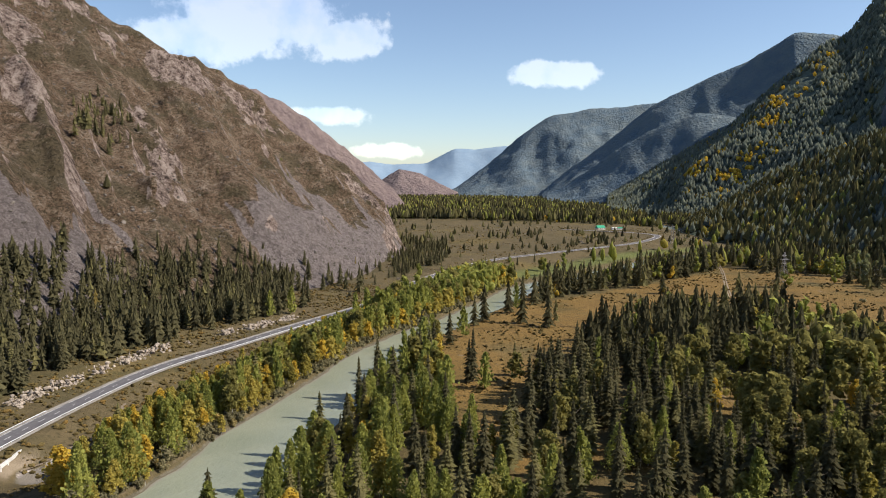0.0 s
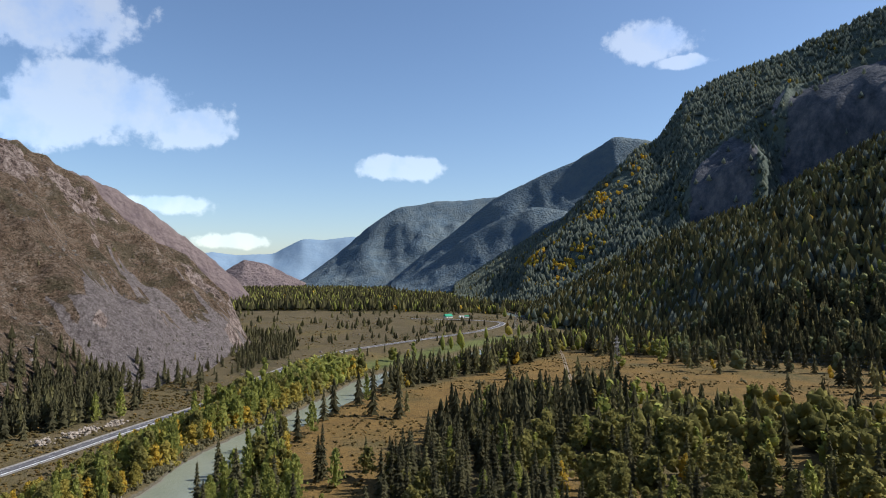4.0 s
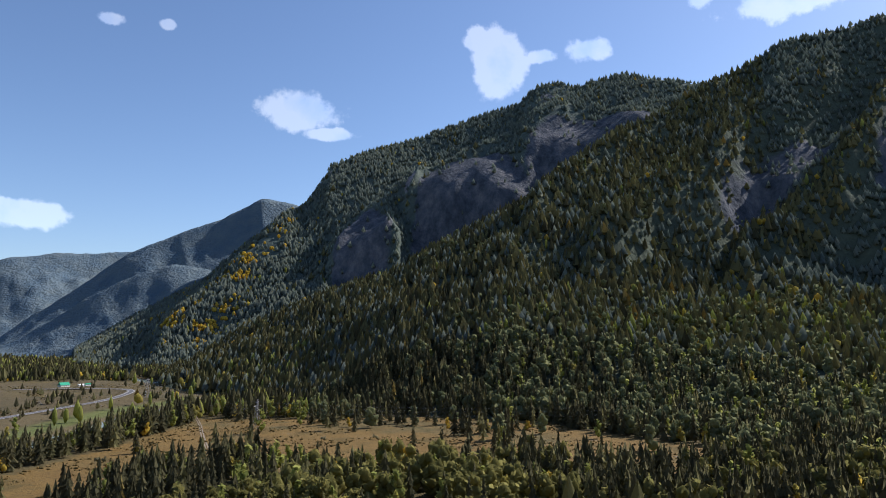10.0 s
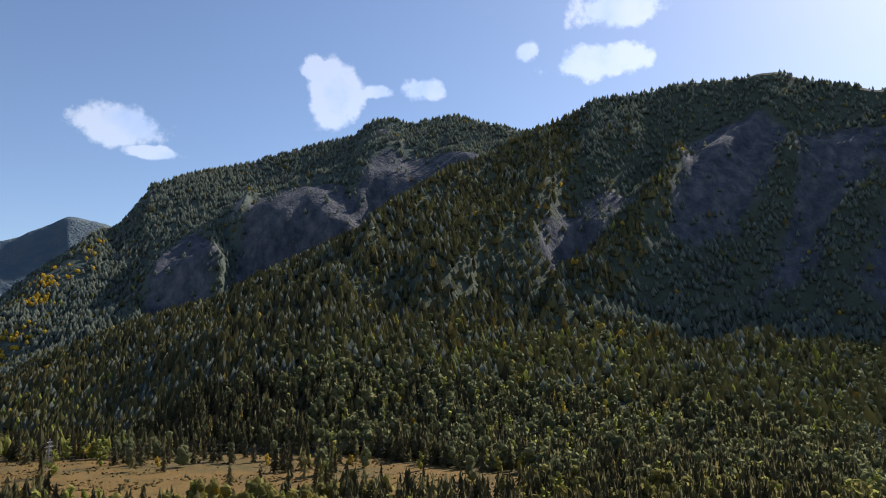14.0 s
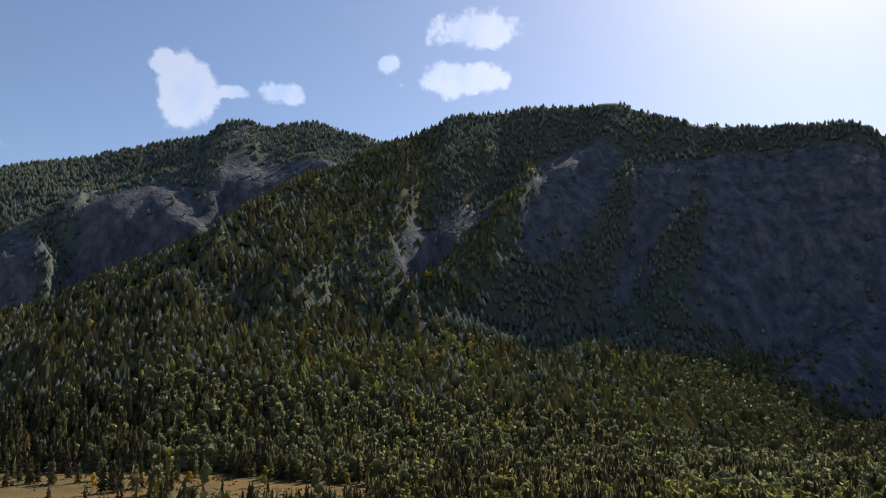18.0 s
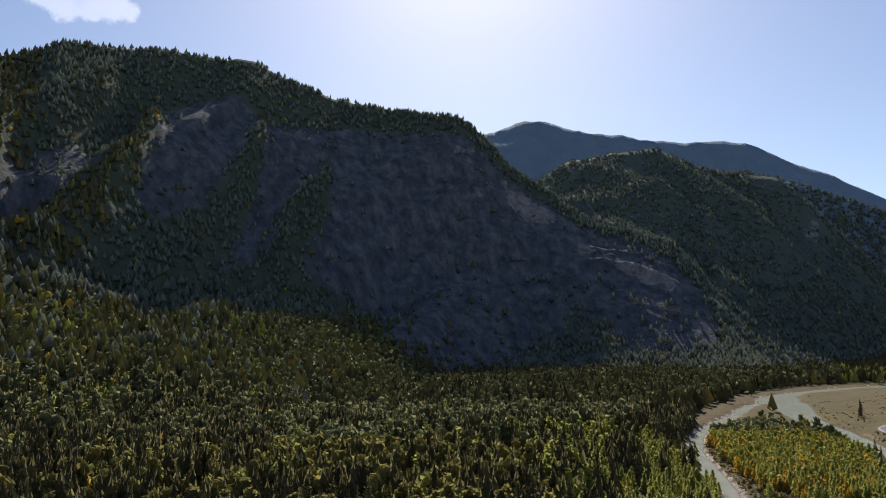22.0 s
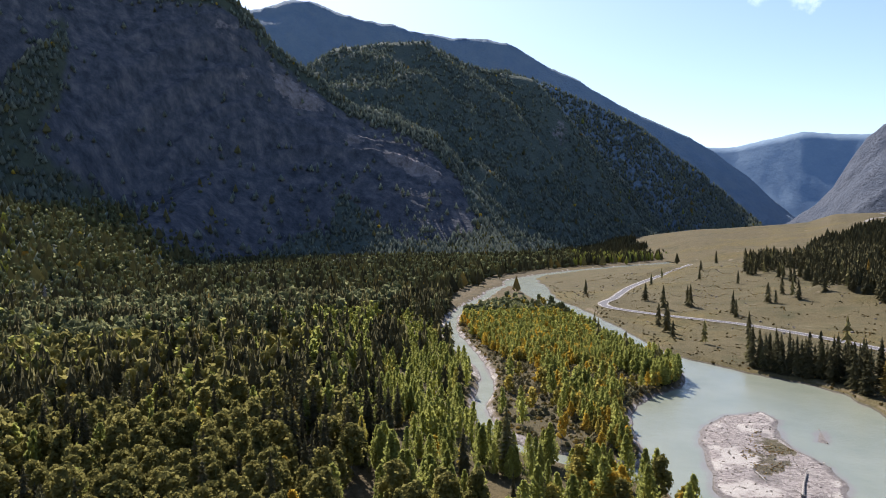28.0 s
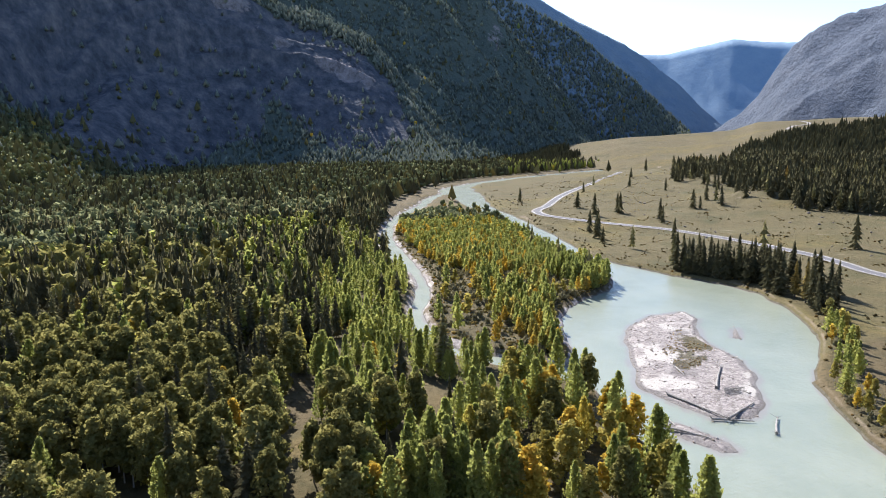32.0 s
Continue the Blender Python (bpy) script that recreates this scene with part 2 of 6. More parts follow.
def leaf_material(name, dark, light, turned, turn_at, by_object):
    """Leaves or needles from dark to light, some trees turned yellow (above turn_at of each tree's own number)."""
    m = Nodes(name)
    own = m.node("ShaderNodeObjectInfo").outputs["Random"] if by_object else m.attribute("own")
    clump = m.node("ShaderNodeNewGeometry").outputs["Random Per Island"]
    fleck = m.noise(1.3, 3.0)
    tone = m.math("ADD", m.math("MULTIPLY", own, 0.5), m.math("MULTIPLY", clump, 0.35))
    tone = m.math("ADD", tone, m.math("MULTIPLY", fleck, 0.25))
    col = m.ramp(tone, (0.15, dark), (0.85, light))
    stand = m.noise(0.011, 2.0)
    late = m.math("ADD", m.math("FRACT", m.math("MULTIPLY", own, 7.31)), m.math("MULTIPLY", m.math("SUBTRACT", stand, 0.5), 0.5))
    col = m.mix(m.step(late, turn_at, turn_at + 0.10), col, m.mix(clump, turned, tuple(0.6 * a + 0.4 * b for a, b in zip(turned, light))))
    leafage = m.bump(m.noise(0.8, 4.0, 0.65), 0.8, 1.0)
    diffuse = m.node("ShaderNodeBsdfDiffuse", {"Color": col, "Roughness": 0.6, "Normal": leafage})
    glow = m.node("ShaderNodeBsdfTranslucent", {"Color": col, "Normal": leafage})
    both = m.node("ShaderNodeMixShader", {0: 0.52, 1: diffuse.outputs[0], 2: glow.outputs[0]})
    m.tree.links.new(both.outputs[0], m.out.inputs[0])
    return m.mat


def ground_material():
    """Valley floor: dry grass, herbs, bare earth; wet gravel at the water."""
    m = Nodes("valley_ground")
    p = m.place()
    gold = m.ramp(m.noise(0.03, 5.0), (0.3, (0.138, 0.086, 0.030)), (0.5, (0.185, 0.115, 0.038)), (0.7, (0.112, 0.080, 0.029)))
    grass = m.ramp(m.noise(0.03, 6.0, 0.6), (0.3, (0.082, 0.065, 0.034)), (0.5, (0.116, 0.089, 0.047)), (0.7, (0.066, 0.059, 0.029)))
    grass = m.mix(m.attribute("golden"), grass, gold)
    grass = m.mix(m.step(m.noise(0.008, 3.0), 0.52, 0.66), grass, m.ramp(m.noise(0.12, 4.0), (0.3, (0.085, 0.074, 0.030)), (0.7, (0.160, 0.112, 0.047))))
    tuft = m.noise(0.55, 5.0, 0.65)
    grass = m.mix(m.math("MULTIPLY", m.step(tuft, 0.50, 0.66), 0.65), grass, (0.045, 0.038, 0.018))
    soil = m.ramp(m.noise(0.25, 5.0), (0.3, (0.16, 0.125, 0.085)), (0.7, (0.24, 0.195, 0.14)))
    col = m.mix(m.step(m.noise(0.045, 5.0, 0.6), 0.64, 0.74), grass, soil)
    lush = m.ramp(m.noise(0.15, 5.0), (0.3, (0.085, 0.105, 0.032)), (0.7, (0.15, 0.16, 0.05)))
    col = m.mix(m.attribute("lush"), col, lush)
    # ground turns darker brown where trees stand thick
    dark_floor = m.ramp(m.noise(0.3, 5.0, 0.65), (0.3, (0.050, 0.045, 0.022)), (0.7, (0.115, 0.092, 0.045)))
    col = m.mix(m.math("MULTIPLY", m.attribute("shaded"), 0.8), col, dark_floor)
    z = m.node("ShaderNodeSeparateXYZ", {0: p}).outputs[2]
    gravel = m.math("ADD", m.attribute("gravel"), m.math("MULTIPLY", m.math("SUBTRACT", m.noise(0.12, 5.0, 0.6), 0.5), 0.9))
    stones = m.ramp(m.node("ShaderNodeTexVoronoi", {"Vector": p, "Scale": 1.1}).outputs["Color"], (0.1, (0.16, 0.138, 0.124)), (0.9, (0.37, 0.330, 0.298)))
    shore = m.mix(m.step(m.noise(0.05, 5.0, 0.62), 0.50, 0.58), stones, m.ramp(m.noise(1.5, 4.0), (0.3, (0.36, 0.328, 0.285)), (0.7, (0.48, 0.44, 0.388))))
    shore = m.mix(m.step(m.math("ADD", z, m.math("MULTIPLY", m.noise(0.07, 5.0, 0.6), 0.9)), 1.08, 0.90), shore, m.ramp(m.noise(0.6, 5.0, 0.7), (0.3, (0.12, 0.105, 0.098)), (0.7, (0.25, 0.225, 0.205))))
    bank = m.ramp(m.noise(0.4, 4.0), (0.3, (0.065, 0.060, 0.040)), (0.7, (0.14, 0.125, 0.095)))
    col = m.mix(m.step(z, 1.0, 0.4), col, bank)
    col = m.mix(m.step(gravel, 0.42, 0.55), col, shore)
    col = m.mix(m.step(z, 0.42, 0.12), col, m.mix(m.attribute("gravel"), (0.10, 0.085, 0.06), (0.21, 0.19, 0.17)))
    col = m.mix(m.math("MULTIPLY", m.step(m.steep(), 0.05, 0.16), m.step(z, 1.2, 2.2)), col, soil)
    relief = m.math("ADD", m.noise(0.5, 6.0, 0.7), m.math("MULTIPLY", m.noise(3.0, 3.0), 0.3))
    return m.surface(col, 0.95, m.bump(relief, 0.9, 0.8), 0.1)


def scree_material():
    """Dry mountain: grey scree sheets running downhill, brown heath, ribs of pale red rock."""
    m = Nodes("scree_mountain")
    p = m.place()
    grit = m.node("ShaderNodeTexVoronoi", {"Vector": p, "Scale": 0.42, "Randomness": 1.0}).outputs["Color"]
    small = m.node("ShaderNodeTexVoronoi", {"Vector": p, "Scale": 1.1}).outputs["Color"]
    grain = m.math("ADD", m.math("MULTIPLY", m.node("ShaderNodeSeparateXYZ", {0: grit}).outputs[0], 0.5), m.math("MULTIPLY", m.node("ShaderNodeSeparateXYZ", {0: small}).outputs[1], 0.5))
    mottle = m.math("ADD", m.math("MULTIPLY", m.noise(0.05, 9.0, 0.74), 0.75), m.math("MULTIPLY", grain, 0.25))
    heath = m.ramp(mottle, (0.36, (0.068, 0.045, 0.027)), (0.46, (0.155, 0.106, 0.068)), (0.56, (0.225, 0.162, 0.112)), (0.68, (0.36, 0.295, 0.235)))
    scrub = m.ramp(m.noise(0.3, 6.0, 0.75), (0.35, (0.052, 0.046, 0.026)), (0.65, (0.125, 0.105, 0.060)))
    heath = m.mix(m.math("MULTIPLY", m.step(m.noise(0.022, 7.0, 0.72), 0.50, 0.56), 0.7), heath, scrub)
    clumps = m.noise(0.5, 5.0, 0.7)
    heath = m.mix(m.math("MULTIPLY", m.step(clumps, 0.50, 0.60), 0.75), heath, (0.040, 0.034, 0.020))
    heath = m.mix(m.math("MULTIPLY", m.step(m.noise(0.75, 5.0, 0.75), 0.60, 0.68), 0.8), heath, (0.40, 0.335, 0.28))
    stones = m.ramp(m.math("ADD", m.math("MULTIPLY", grain, 0.5), m.math("MULTIPLY", m.noise(0.12, 7.0, 0.75), 0.5)), (0.32, (0.140, 0.116, 0.108)), (0.5, (0.205, 0.174, 0.164)), (0.68, (0.290, 0.250, 0.235)))
    fine = m.math("MULTIPLY", m.math("SUBTRACT", m.noise(0.10, 8.0, 0.75), 0.5), 0.6)
    col = m.mix(m.step(m.math("ADD", m.attribute("run"), fine), 0.45, 0.55), heath, stones)
    rock = m.ramp(m.math("ADD", m.math("MULTIPLY", m.noise(0.14, 8.0, 0.75, stretch=(1, 1, 0.4)), 0.8), m.math("MULTIPLY", grain, 0.2)), (0.36, (0.040, 0.030, 0.025)), (0.47, (0.21, 0.155, 0.130)), (0.60, (0.46, 0.375, 0.325)))
    crag = m.math("ADD", m.attribute("crag"), m.math("MULTIPLY", m.math("SUBTRACT", m.noise(0.05, 8.0, 0.74), 0.5), 1.25))
    crag = m.math("ADD", crag, m.step(m.steep(), 0.34, 0.6))
    col = m.mix(m.step(crag, 0.50, 0.60), col, rock)
    relief = m.math("ADD", m.math("MULTIPLY", m.noise(0.22, 8.0, 0.75), 0.7), m.math("MULTIPLY", m.attribute("crag"), m.noise(0.07, 9.0, 0.75)))
    relief = m.math("ADD", relief, m.math("MULTIPLY", m.noise(0.55, 6.0, 0.75), 0.35))
    return m.surface(col, 0.95, m.bump(relief, 1.0, 11.0), 0.1)


def wooded_material(name, low, high, tint, bare=0.5, canopy=0.09, depth=16.0):
    """A hillside under trees: their crowns as grain, and rock where the mountain shows its crags."""
    m = Nodes(name)
    p = m.place()
    crowns = m.node("ShaderNodeTexVoronoi", {"Vector": p, "Scale": canopy}).outputs["Distance"]
    col = m.ramp(m.math("ADD", m.math("MULTIPLY", m.noise(0.012, 6.0, 0.65), 0.7), m.math("MULTIPLY", m.noise(canopy * 2.5, 3.0), 0.3)), (0.36, low), (0.62, high))
    rock = m.ramp(m.noise(0.045, 8.0, 0.75, stretch=(1, 1, 0.45)), (0.34, tuple(0.4 * c for c in tint)), (0.52, tint), (0.70, tuple(1.5 * c for c in tint)))
    crag = m.math("ADD", m.attribute("crag"), m.math("MULTIPLY", m.math("SUBTRACT", m.noise(0.02, 7.0, 0.7), 0.5), 1.3))
    crag = m.math("ADD", crag, m.step(m.steep(), 0.58, 0.9))
    # bare rock walls, their shade put into the colour as dark blue-grey
    shaded_slab = m.ramp(m.noise(0.03, 9.0, 0.72, stretch=(1, 1, 0.5)), (0.36, (0.046, 0.052, 0.062)), (0.5, (0.086, 0.090, 0.100)), (0.66, (0.165, 0.152, 0.150)))
    col = m.mix(m.step(m.math("ADD", m.attribute("wall"), m.math("MULTIPLY", m.math("SUBTRACT", m.noise(0.015, 7.0, 0.7), 0.5), 0.9)), 0.35, 0.65), col, shaded_slab)
    col = m.mix(m.step(crag, bare, bare + 0.14), col, rock)
    relief = m.math("ADD", m.noise(0.03, 8.0, 0.72), m.math("MULTIPLY", crowns, -0.35))
    return m.surface(col, 0.97, m.bump(relief, 1.0, depth), 0.05)


def water_material():
    m = Nodes("glacial_water")
    p = m.place()
    col = m.ramp(m.noise(0.035, 5.0, 0.6), (0.3, (0.190, 0.212, 0.158)), (0.7, (0.245, 0.262, 0.196)))
    shallow = m.math("ADD", m.attribute("shallow"), m.math("MULTIPLY", m.math("SUBTRACT", m.noise(0.12, 5.0, 0.65), 0.5), 0.7))
    col = m.mix(m.math("MULTIPLY", m.step(shallow, 0.35, 0.95), 0.8), col, (0.215, 0.190, 0.165))
    ripple = m.noise(0.55, 5.0, 0.65)
    waves = m.math("ADD", ripple, m.math("MULTIPLY", m.noise(0.07, 4.0), 1.2))
    foam = m.step(m.noise(0.9, 6.0, 0.78), 0.62, 0.72)
    rapid = m.step(m.math("ADD", m.noise(0.022, 4.0), m.math("MULTIPLY", m.attribute("shallow"), 0.16)), 0.58, 0.70)
    col = m.mix(m.math("MULTIPLY", foam, rapid), col, (0.56, 0.59, 0.56))
    return m.surface(col, 0.26, m.bump(waves, 0.55, 0.4), 0.3)


def plain_material(name, dark, light, scale, rough=0.9, bump=0.3, metal=0.0):
    m = Nodes(name)
    n = m.noise(scale, 6.0, 0.65)
    col = m.mix(m.math("MULTIPLY", m.step(m.noise(scale * 0.13, 4.0), 0.45, 0.7), 0.5), m.ramp(n, (0.3, dark), (0.7, light)), tuple(0.7 * c for c in dark))
    return m.surface(col, rough, m.bump(n, bump, 0.3 / scale), 0.3, Metallic=metal)


GROUND, SCREE, WATER = ground_material(), scree_material(), water_material()
# reddish ground of its own, also lightened and greyed for haze
HEATH = wooded_material("red_heath_mountain", (0.125, 0.096, 0.096), (0.205, 0.160, 0.150), (0.29, 0.23, 0.215), 0.25, 0.05)
WOODED = wooded_material("wooded_mountain", (0.060, 0.072, 0.050), (0.092, 0.102, 0.068), (0.22, 0.19, 0.18), 0.70, 0.09, 5.0)
# WOODED again, lightened and blued to stand for haze on shaded slopes
SHADY_WOOD = wooded_material("hazed_wooded_mountain", (0.070, 0.088, 0.074), (0.105, 0.120, 0.094), (0.24, 0.21, 0.20), 0.74, 0.09, 5.0)
# the next four carry aerial haze in their base colours
FAR_HAZED_WOOD = wooded_material("far_hazed_mountain", (0.080, 0.118, 0.152), (0.140, 0.165, 0.168), (0.20, 0.19, 0.18), 0.76, 0.09, 9.0)
HAZY_WOOD = wooded_material("hazy_wooded_mountain", (0.155, 0.215, 0.275), (0.205, 0.255, 0.295), (0.23, 0.23, 0.24), 0.62, 0.05, 8.0)
FAR_HAZED_HILL = wooded_material("far_hazed_hill", (0.19, 0.27, 0.36), (0.23, 0.31, 0.39), (0.25, 0.28, 0.33), 0.8, 0.04, 2.0)
HAZED_GREY_ROCK = wooded_material("hazed_grey_rock_mountain", (0.070, 0.084, 0.110), (0.105, 0.118, 0.142), (0.19, 0.175, 0.172), 0.46, 0.05, 10.0)
ASPHALT = plain_material("asphalt", (0.085, 0.080, 0.085), (0.135, 0.130, 0.132), 1.2, 0.85)
SHOULDER = plain_material("gravel_shoulder", (0.20, 0.18, 0.155), (0.33, 0.30, 0.26), 2.0)
PAINT = plain_material("road_paint", (0.55, 0.55, 0.53), (0.75, 0.75, 0.73), 3.0, 0.7, 0.1)
GALV = plain_material("galvanised_steel", (0.62, 0.63, 0.64), (0.76, 0.77, 0.78), 2.0, 0.5, 0.05, 0.3)
CONCRETE = plain_material("pale_concrete", (0.42, 0.41, 0.39), (0.60, 0.59, 0.56), 1.5)
BARK = plain_material("grey_brown_bark", (0.075, 0.058, 0.045), (0.17, 0.145, 0.12), 4.0)
PALE_BARK = plain_material("pale_bark", (0.20, 0.19, 0.165), (0.42, 0.40, 0.36), 3.0)
DRIFT = plain_material("bleached_driftwood", (0.16, 0.145, 0.125), (0.40, 0.37, 0.33), 3.0)
ROCK = plain_material("pale_broken_rock", (0.20, 0.165, 0.13), (0.40, 0.34, 0.28), 0.8, 0.95, 0.8)
DARK_ROCK = plain_material("lichen_boulder", (0.10, 0.085, 0.07), (0.22, 0.19, 0.165), 0.9, 0.95, 0.8)
TRACK = plain_material("dry_earth_track", (0.17, 0.13, 0.085), (0.27, 0.215, 0.15), 0.8)
GREEN_ROOF = plain_material("green_painted_roof", (0.02, 0.26, 0.14), (0.03, 0.34, 0.19), 0.5, 0.5, 0.05)
WHITE_WALL = plain_material("whitewashed_wall", (0.62, 0.60, 0.56), (0.78, 0.77, 0.73), 0.7)
LATTICE = plain_material("weathered_steel_lattice", (0.22, 0.21, 0.20), (0.34, 0.33, 0.32), 1.0, 0.6, 0.05, 0.3)
KINDS = {  # dark, light, turned, share that has not turned; reflected and let through together, lightened against shade in the crowns
    "spruce": ((0.074, 0.070, 0.040), (0.170, 0.155, 0.080), (0.16, 0.12, 0.05), 1.3),
    "larch": ((0.146, 0.138, 0.066), (0.270, 0.245, 0.108), (0.33, 0.23, 0.06), 0.93),
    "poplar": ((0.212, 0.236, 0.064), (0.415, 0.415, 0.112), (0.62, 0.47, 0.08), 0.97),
    "birch": ((0.290, 0.255, 0.066), (0.48, 0.395, 0.098), (0.62, 0.43, 0.065), 0.74),
    "willow": ((0.185, 0.172, 0.098), (0.32, 0.285, 0.160), (0.46, 0.34, 0.10), 0.90),
    "aspen": ((0.158, 0.150, 0.050), (0.315, 0.280, 0.090), (0.50, 0.37, 0.08), 1.02),
    # no species of its own: hillside conifers, haze put into the colour
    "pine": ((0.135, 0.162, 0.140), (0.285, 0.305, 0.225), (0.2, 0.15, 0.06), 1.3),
    "hill_aspen": ((0.145, 0.160, 0.080), (0.285, 0.288, 0.136), (0.46, 0.34, 0.07), 1.01),
    "golden_birch": ((0.54, 0.39, 0.060), (0.74, 0.54, 0.085), (0.64, 0.38, 0.05), 0.86),
}
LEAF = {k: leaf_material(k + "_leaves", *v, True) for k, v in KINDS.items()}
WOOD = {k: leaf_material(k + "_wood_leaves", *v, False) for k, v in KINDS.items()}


# ---------------------------------------------------------------- mesh helpers
def mesh_from(name, verts, faces, material, shade_smooth=False, **fields):
    """A mesh from arrays of points and of triangles or quads; fields are numbers for each point."""
    me = bpy.data.meshes.new(name)
    verts, faces = np.asarray(verts, np.float32), np.asarray(faces, np.int32)
    n = faces.shape[1]
    me.vertices.add(len(verts))
    me.vertices.foreach_set("co", verts.ravel())
    me.loops.add(faces.size)
    me.loops.foreach_set("vertex_index", faces.ravel())
    me.polygons.add(len(faces))
    me.polygons.foreach_set("loop_start", np.arange(0, faces.size, n, dtype=np.int32))
    me.polygons.foreach_set("loop_total", np.full(len(faces), n, np.int32))
    me.polygons.foreach_set("use_smooth", np.full(len(faces), shade_smooth))
    for key, values in fields.items():
        me.attributes.new(key, "FLOAT", "POINT").data.foreach_set("value", np.asarray(values, np.float32))
    me.materials.append(material)
    me.update()
    me.validate()
    return me


def grid_faces(rows, cols, wrap=False):
    i, j = np.meshgrid(np.arange(rows - 1), np.arange(cols if wrap else cols - 1), indexing="ij")
    k = (j + 1) % cols
    return np.stack([i * cols + j, i * cols + k, (i + 1) * cols + k, (i + 1) * cols + j], -1).reshape(-1, 4)


def setting(name, mesh, label, category):
    return tagged(new(name, mesh), label, category, kind="structure")


# ---------------------------------------------------------------- mountains
def knots(az, table):
    """Rounded interpolation over heading of a table of (heading, value)."""
    t = np.asarray(table, float)
    fine = np.linspace(t[0, 0], t[-1, 0], 1500)
    v = np.interp(fine, t[:, 0], t[:, 1])
    return np.interp(az, fine, v)


class Mountain:
    """A slope seen from the valley: for each heading the foot's and the crest's distance, and the crest's elevation."""

    def __init__(self, name, crest, far, foot, mid=None, bend=1.15, rough=10.0, gully=0.05, gully_width=140.0, seed=0, jag=1.0, lean=0.25, back=0.45, base=-4.0, cliffs=(), shear=0.0, cliff=26.0, calm=(0.02, 0.3), ramps=(), walls=()):
        self.name, self.crest, self.far, self.foot, self.mid, self.bend, self.rough = name, crest, far, foot, mid, bend, rough
        self.gully, self.gully_width, self.seed, self.jag, self.lean, self.back, self.base, self.cliffs, self.shear, self.cliff, self.calm, self.ramps, self.walls = gully, gully_width, seed, jag, lean, back, base, cliffs, shear, cliff, calm, ramps, walls

    def at(self, az, u):
        """Points at heading az and u from the foot (0) over the crest (1) and down the back."""
        rc, rf = knots(az, self.far), knots(az, self.foot)
        el = knots(az, self.crest)
        zc = np.maximum(90 + rc * np.tan(np.radians(el)), self.base)
        f = np.minimum(u, 1)
        r = rf + (rc - rf) * u
        if self.mid:
            rm = rf + (rc - rf) * 0.5
            zm = np.clip(90 + rm * np.tan(np.radians(knots(az, self.mid))), self.base, None)
            zm = np.minimum(zm, self.base + (zc - self.base) * 0.6)
            z = np.where(f < 0.5, self.base + (zm - self.base) * (f * 2) ** 1.2, zm + (zc - zm) * np.clip(f * 2 - 1, 0, 1) ** 0.92)
        else:
            z = self.base + (zc - self.base) * f**self.bend
        a = np.radians(az)
        x, y = r * np.sin(a), r * np.cos(a)
        tall = np.maximum(zc - self.base, 0)
        body = smooth(*self.calm, f) * (1 - 0.75 * smooth(0.75, 1.0, f))
        along = np.radians(self.slant(az, u)) * rc + self.lean * (r - rc)
        g = ridged(along / self.gully_width, r / 900 + self.seed, self.seed + 20, 3) - 0.62
        z = z + tall * self.gully * 2.2 * g * body
        z = z + self.rough * body * np.minimum(tall / 150, 1) * fbm(x / 120, y / 120, self.seed + 40, 5)
        z = z + self.jag * fbm(x / 25, y / 25, self.seed + 60, 3) * smooth(0.05, 0.3, f) * np.minimum(tall / 100, 1) * 2.5
        for line, h, w in self.ramps:
            z = z + h * self.near_ramp(az, u, line, w, fbm(x / 60, y / 60, self.seed + 90, 3))
        for a, b, wa, wb, h in self.walls:
            t = (u - b + 0.03 * fbm(x / 90, y / 90, self.seed + 95, 3)) / wb
            z = z + h * (smooth(-0.3, 0.3, t) - 0.5) * np.exp(-t * t) * (1 - smooth(0.7, 1.15, np.abs(az - a) / wa))
        if self.cliffs:
            z = z + self.crag(az, u) * self.cliff * (ridged(x / 48, y / 48, self.seed + 80, 5) - 0.6) * np.minimum(tall / 200, 1)
        z = np.where(u > 1, z - (r - rc) * self.back, z)
        return x, y, z

    def slant(self, az, u):
        """The heading at which the fall line through a place meets the foot."""
        return az + self.shear * u * (0.4 + 0.6 * smooth(-30, -12, az))

    def near_ramp(self, az, u, line, w, wobble=0.0):
        """1 on a wooded ramp that climbs the wall along a line of heading and elevation, 0 away from it."""
        a, e = np.array(line).T
        rc, rf = knots(az, self.far), knots(az, self.foot)
        zc = np.maximum(90 + rc * np.tan(np.radians(knots(az, self.crest))), self.base)
        rm = rf + (rc - rf) * 0.5
        zm = np.minimum(np.clip(90 + rm * np.tan(np.radians(knots(az, self.mid))), self.base, None), self.base + (zc - self.base) * 0.6)
        t = np.tan(np.radians(np.interp(az, a, e)))
        at = 0.5 + 0.5 * (rm * t - (zm - 90)) / np.maximum((zc - zm) - (rc - rm) * t, 20)
        ends = smooth(a[0] - 1.5, a[0] + 0.5, az) * (1 - smooth(a[-1] - 0.5, a[-1] + 1.0, az))
        return np.exp(-(((u - at + 0.02 * wobble) / w) ** 2)) * ends * (1 - smooth(0.94, 1.0, u))

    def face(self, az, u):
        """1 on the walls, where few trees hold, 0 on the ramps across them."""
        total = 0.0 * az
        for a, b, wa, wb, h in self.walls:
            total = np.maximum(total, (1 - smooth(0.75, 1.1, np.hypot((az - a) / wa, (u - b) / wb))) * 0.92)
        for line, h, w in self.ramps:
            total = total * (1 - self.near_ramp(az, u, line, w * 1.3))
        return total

    def crag(self, az, u):
        """How much bare rock stands out: rows of heading, u, half widths, strength."""
        total = 0.0 * az
        for a, b, wa, wb, k in self.cliffs:
            total = np.maximum(total, k * np.exp(-(((az - a) / wa) ** 2 + ((u - b) / wb) ** 2)))
        return total

